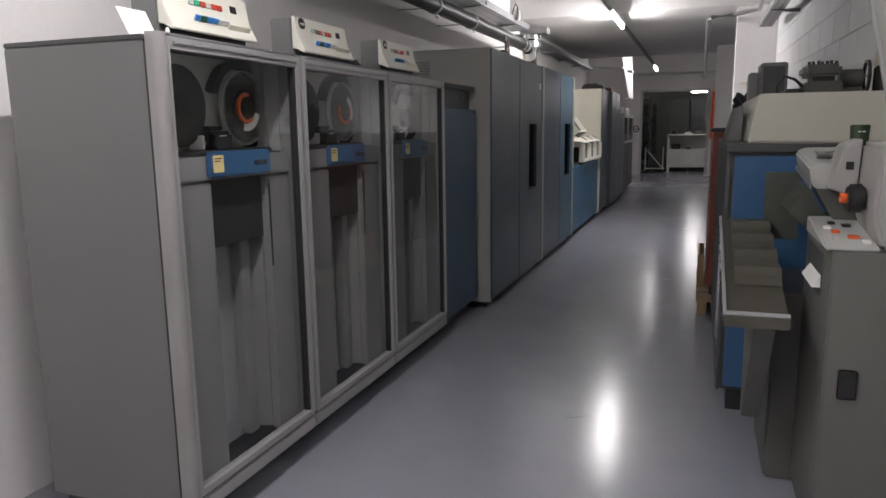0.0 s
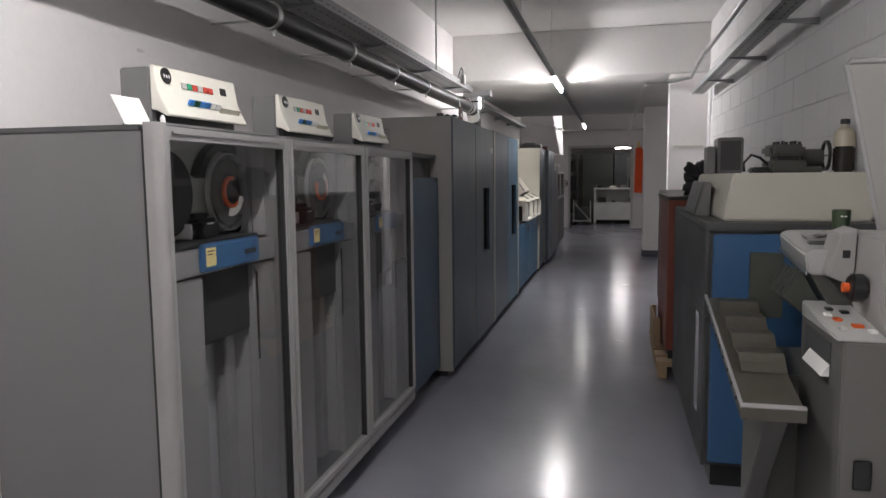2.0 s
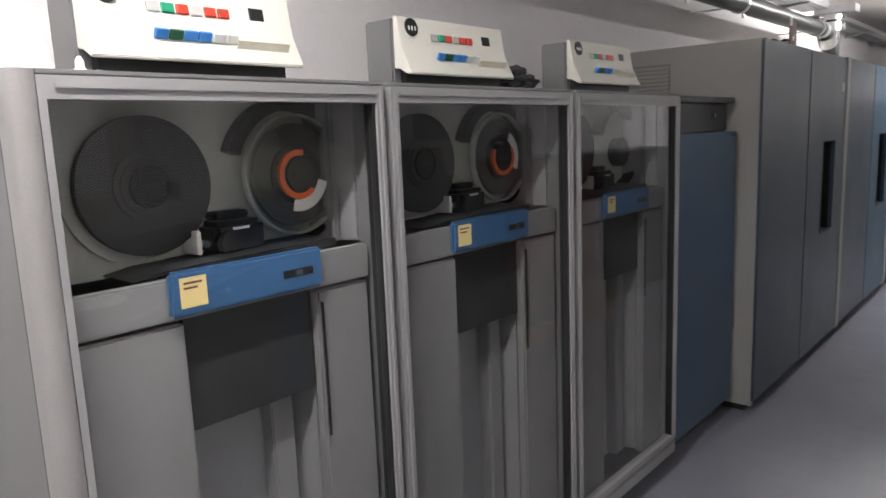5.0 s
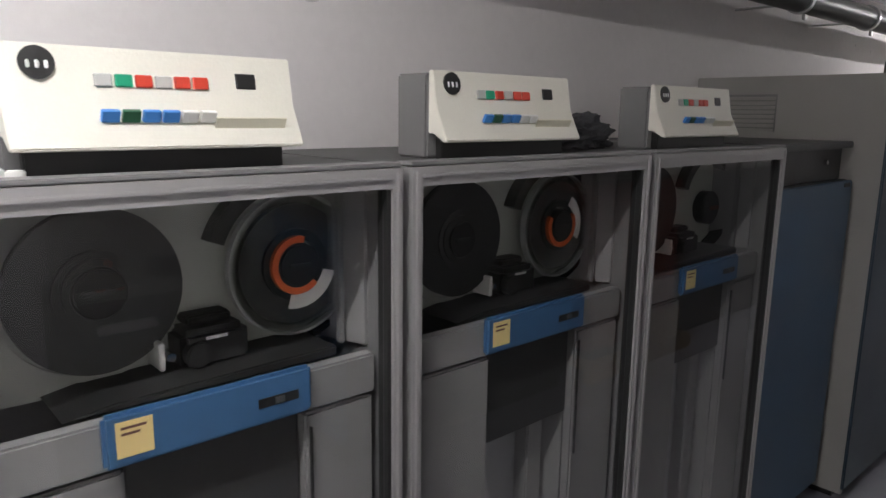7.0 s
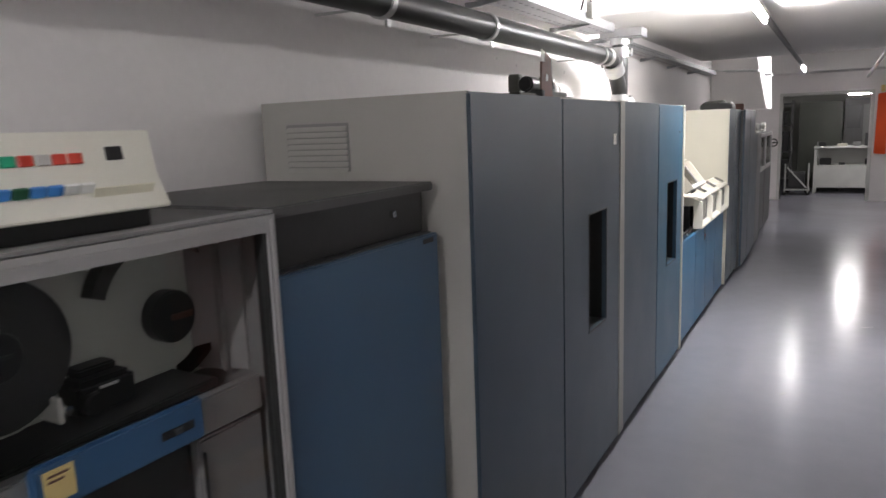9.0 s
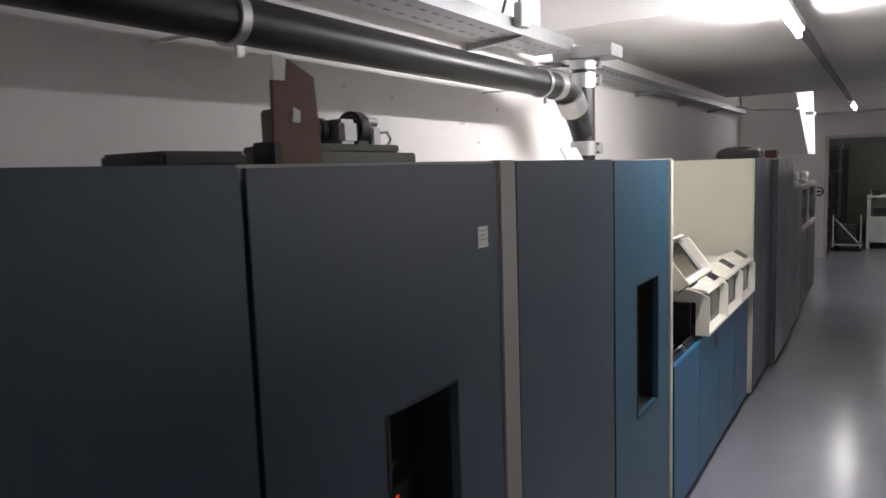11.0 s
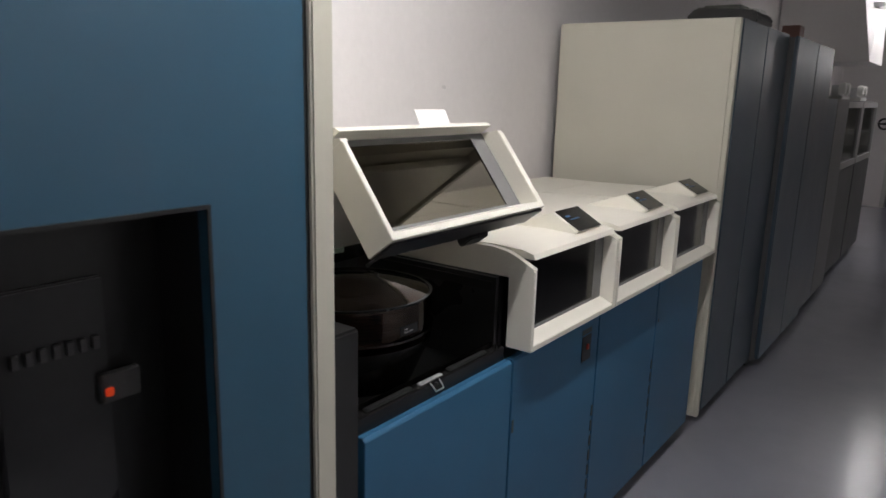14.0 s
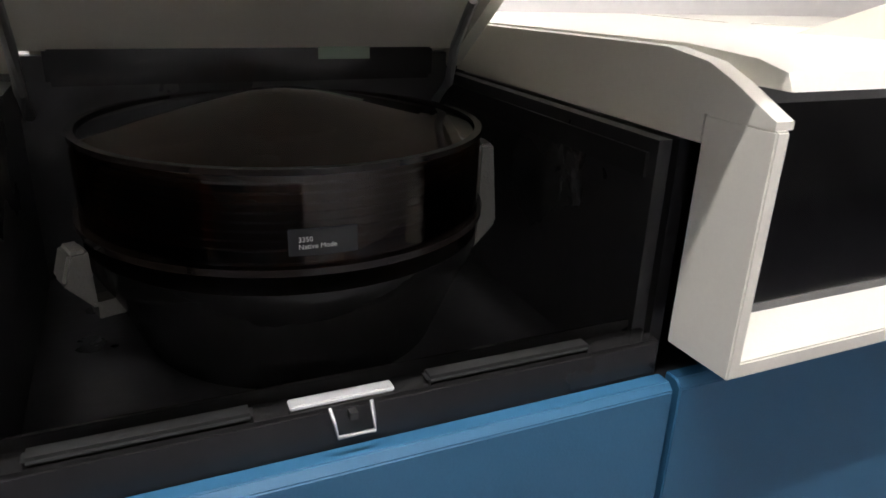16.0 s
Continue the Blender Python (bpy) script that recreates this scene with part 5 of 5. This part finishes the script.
part("front_bracket", prism(B(), [(2.34, 0.69), (2.754, 0.69), (2.754, 0.25), (2.7, 0.25)], "x", 0.1, 0.16, 0.004), GREY_W, c, "grey bracket under the tray")
for i in range(9):
    yy = 2.33 + i * 0.09
    part("rivet", cyl(B(), (0.004, yy, 0.727 + (yy - 2.27) * 0.2045), 0.006, 0.004, "x", 10), BLACK, c)
lidp = part("raised_lid", prism(B(), [(0.412, 1.775), (0.74, 1.775), (0.74, 1.201), (0.54, 1.201)], "y", 2.82, 2.84), SHELL, c, "raised grey lid")
b = B()
tube(b, [(0.537, 2.83, 1.202), (0.405, 2.83, 1.775), (0.415, 2.83, 1.787), (0.735, 2.83, 1.787)], 0.011, 10)
part("lid_edge", b, ALU, lidp, "bright metal edge")
cup = thing("green_cup", (0.45, 2.97, 1.195), "dark green plastic cup standing on the card machine", "cup")
part("cup", cyl(B(), (0.45, 2.97, 1.236), 0.028, 0.08, "z", 20, r2=0.032, bev=0.003), mat("dark_green_plastic", (0.05, 0.075, 0.04), 0.4), cup)
part("mark", box(B(), 0.44, 0.462, 2.9395, 2.9405, 1.25, 1.255), PAPER, cup)


# ---- end of the corridor and the room beyond ----
b = B()
prism(b, [(0.13, 0.95), (0.33, 0.93), (0.335, 2.05), (0.29, 2.12), (0.15, 2.1)], "y", 19.14, 19.2, 0.012)
solid("orange_jacket", b, CLOTH_O, "long orange cloth hanging on the white end wall", "cloth")
solid("yellow_hook", box(B(), 0.19, 0.26, 19.15, 19.27, 2.13, 2.26, 0.01), YELLOW, "yellow tag on a hook over the orange cloth", "hook")
w = thing("workbench", (-0.35, 21.0, 0), "white metal workbench with open shelf and clutter", "workbench")
part("top", box(B(), -0.95, 0.35, 20.75, 21.4, 1.0, 1.035, 0.004), SOIL, w)
part("front_panel", box(B(), -0.9, 0.3, 20.8, 20.83, 0.13, 0.6, 0.004), SOIL, w)
part("shelf", box(B(), -0.9, 0.3, 20.8, 21.35, 0.602, 0.625), SOIL, w)
part("back", box(B(), -0.9, 0.3, 21.33, 21.36, 0.626, 0.998), SOIL, w)
for x in (-0.94, 0.27):
    part("leg", box(B(), x, x + 0.06, 20.78, 20.84, 0.0, 0.999), SOIL, w)
    part("leg", box(B(), x, x + 0.06, 21.3, 21.36, 0.0, 0.999), SOIL, w)
random.seed(11)
for x0, x1, z, h, mm, nm in ((-0.83, -0.6, 0.6255, 0.15, BLACK, "tool box"), (-0.45, -0.33, 0.6255, 0.05, GREY_D, "small part"), (0.05, 0.2, 0.6255, 0.13, BLACK, "tool box"),
                             (-0.85, -0.72, 1.0355, 0.1, BLACK, "tool box"), (-0.5, -0.3, 1.0355, 0.06, BEIGE, "carton"), (-0.2, -0.05, 1.0355, 0.09, GREY, "meter"), (0.02, 0.15, 1.0355, 0.28, BLACK, "speaker")):
    solid(nm.replace(" ", "_"), box(B(), x0, x1, 20.95, 21.12, z, z + h, 0.008), mm, "dark " + nm + " on the white workbench" if mm in (BLACK, GREY_D) else "pale " + nm + " on the white workbench", nm)
c = thing("tall_cabinet", (-0.8, 22.6, 0), "tall grey-green steel cabinet in the far room", "cabinet")
part("body", box(B(), -1.35, -0.42, 22.3, 22.9, 0.0, 2.05, 0.006), OLIVE, c)
part("door", box(B(), -1.34, -0.89, 22.278, 22.299, 0.05, 2.02, 0.004), OLIVE, c)
part("door", box(B(), -0.88, -0.43, 22.278, 22.299, 0.05, 2.02, 0.004), OLIVE, c)
part("handle", box(B(), -0.92, -0.905, 22.26, 22.277, 0.95, 1.1, 0.003), STEEL, c)
c = thing("tall_cabinet", (0.3, 22.6, 0), "tall dark grey equipment rack in the far room", "cabinet")
part("body", box(B(), -0.38, 0.6, 22.35, 23.0, 0.0, 2.1, 0.006), GREY_D, c)
part("panel", box(B(), -0.33, -0.05, 22.33, 22.349, 1.4, 1.95, 0.004), BLACK, c)
part("panel", box(B(), 0.0, 0.5, 22.33, 22.349, 0.2, 1.95, 0.004), GREY, c)
sh = thing("coat_rack", (-1.65, 21.5, 0), "dark shelving crowded with equipment in the far room", "shelf")
for z in (0.3, 0.9, 1.5, 2.0):
    part("shelf", box(B(), -2.0, -1.42, 21.3, 21.9, z, z + 0.03), GREY_D, sh)
for x, y in ((-2.0, 21.3), (-1.45, 21.3), (-2.0, 21.87), (-1.45, 21.87)):
    part("post", box(B(), x - 0.012, x + 0.012, y - 0.012, y + 0.012, 0, 2.1), GREY_D, sh)
for x0, x1, z, h in ((-1.95, -1.5, 0.331, 0.4), (-1.9, -1.5, 0.931, 0.45), (-1.95, -1.55, 1.531, 0.3)):
    solid("equipment_box", box(B(), x0, x1, 21.35, 21.8, z, z + h, 0.01), BLACK, "black equipment box on the far shelving", "box", group="shelf boxes")
tr = thing("trolley", (-1.2, 20.5, 0), "white tubular steel trolley with a slanted brace", "trolley")
b = B()
tube(b, [(-1.5, 20.3, 0.12), (-0.98, 20.3, 0.12)], 0.018, 10)
part("rail", b, SOIL, tr)
b = B()
tube(b, [(-1.45, 20.3, 0.62), (-1.05, 20.3, 0.16)], 0.016, 10)
part("brace", b, SOIL, tr)
for x in (-1.48, -1.02):
    b = B()
    tube(b, [(x, 20.3, 0.06), (x, 20.3, 0.7)], 0.016, 10)
    part("post", b, SOIL, tr)
    part("wheel", cyl(B(), (x, 20.3, 0.04), 0.04, 0.03, "y", 18), BLACK, tr)
part("deck", box(B(), -1.5, -1.0, 20.32, 20.8, 0.12, 0.15), GREY_D, tr)
for x, y in ((-1.45, 20.76), (-1.05, 20.76)):
    part("wheel", cyl(B(), (x, y, 0.06), 0.06, 0.03, "y", 18), BLACK, tr)
solid("equipment_box", box(B(), -1.4, -1.1, 20.4, 20.75, 0.1505, 0.5, 0.01), GREY_D, "dark grey box on the white trolley", "box")
va = thing("gate_valve", (-1.62, 19.2, 1.05), "dark hand wheel mounted beside the doorway", "valve")
part("wheel", arc(B(), (-1.66, 19.16, 1.2), 0.06, 0.085, 0.025, "y", seg=28), BLACK, va)
part("spindle", cyl(B(), (-1.66, 19.23, 1.2), 0.02, 0.14, "y", 14), GREY_D, va)
part("spoke", box(B(), -1.72, -1.6, 19.155, 19.165, 1.19, 1.21), BLACK, va)
lamp = thing("fluorescent_lamp", (-0.1, 20.0, 2.4), "lit fluorescent lamp just inside the far room", "lamp")
part("batten", box(B(), -0.4, 0.06, 19.97, 20.03, 2.155, 2.19, 0.004), SOIL, lamp)
part("tube", cyl(B(), (-0.16, 20.0, 2.135), 0.014, 0.36, "x", 10), glow("far_tube", (1, 0.96, 0.97), 230.0), lamp, "glowing white tube")
part("hanger", cyl(B(), (-0.16, 20.0, (ZC + 2.19) / 2), 0.006, ZC - 2.19, "z", 8), STEEL, lamp)

# painted blocks of the side wall, laid in half bond
me = bpy.data.meshes.new("block")
bm = B()
box(bm, -0.003, 0.003, -0.2475, 0.2475, -0.0975, 0.0975, 0.0025, 1)
bm.to_mesh(me)
bm.free()
me.materials.append(BLOCK)
for r in range(15):
    z = 0.1 + r * 0.2
    if z < 1.0:
        continue
    for i in range(16):
        y = 1.0 + i * 0.5 + (0.25 if r % 2 else 0)
        if y > 8.5:
            continue
        ob = new("block", me)
        ob.location = (XR + LEAN_R * (8.78 - y) - 0.0026, y, z)
        ob.rotation_euler = (0, 0, math.atan(LEAN_R))
        ob.parent = wall_right
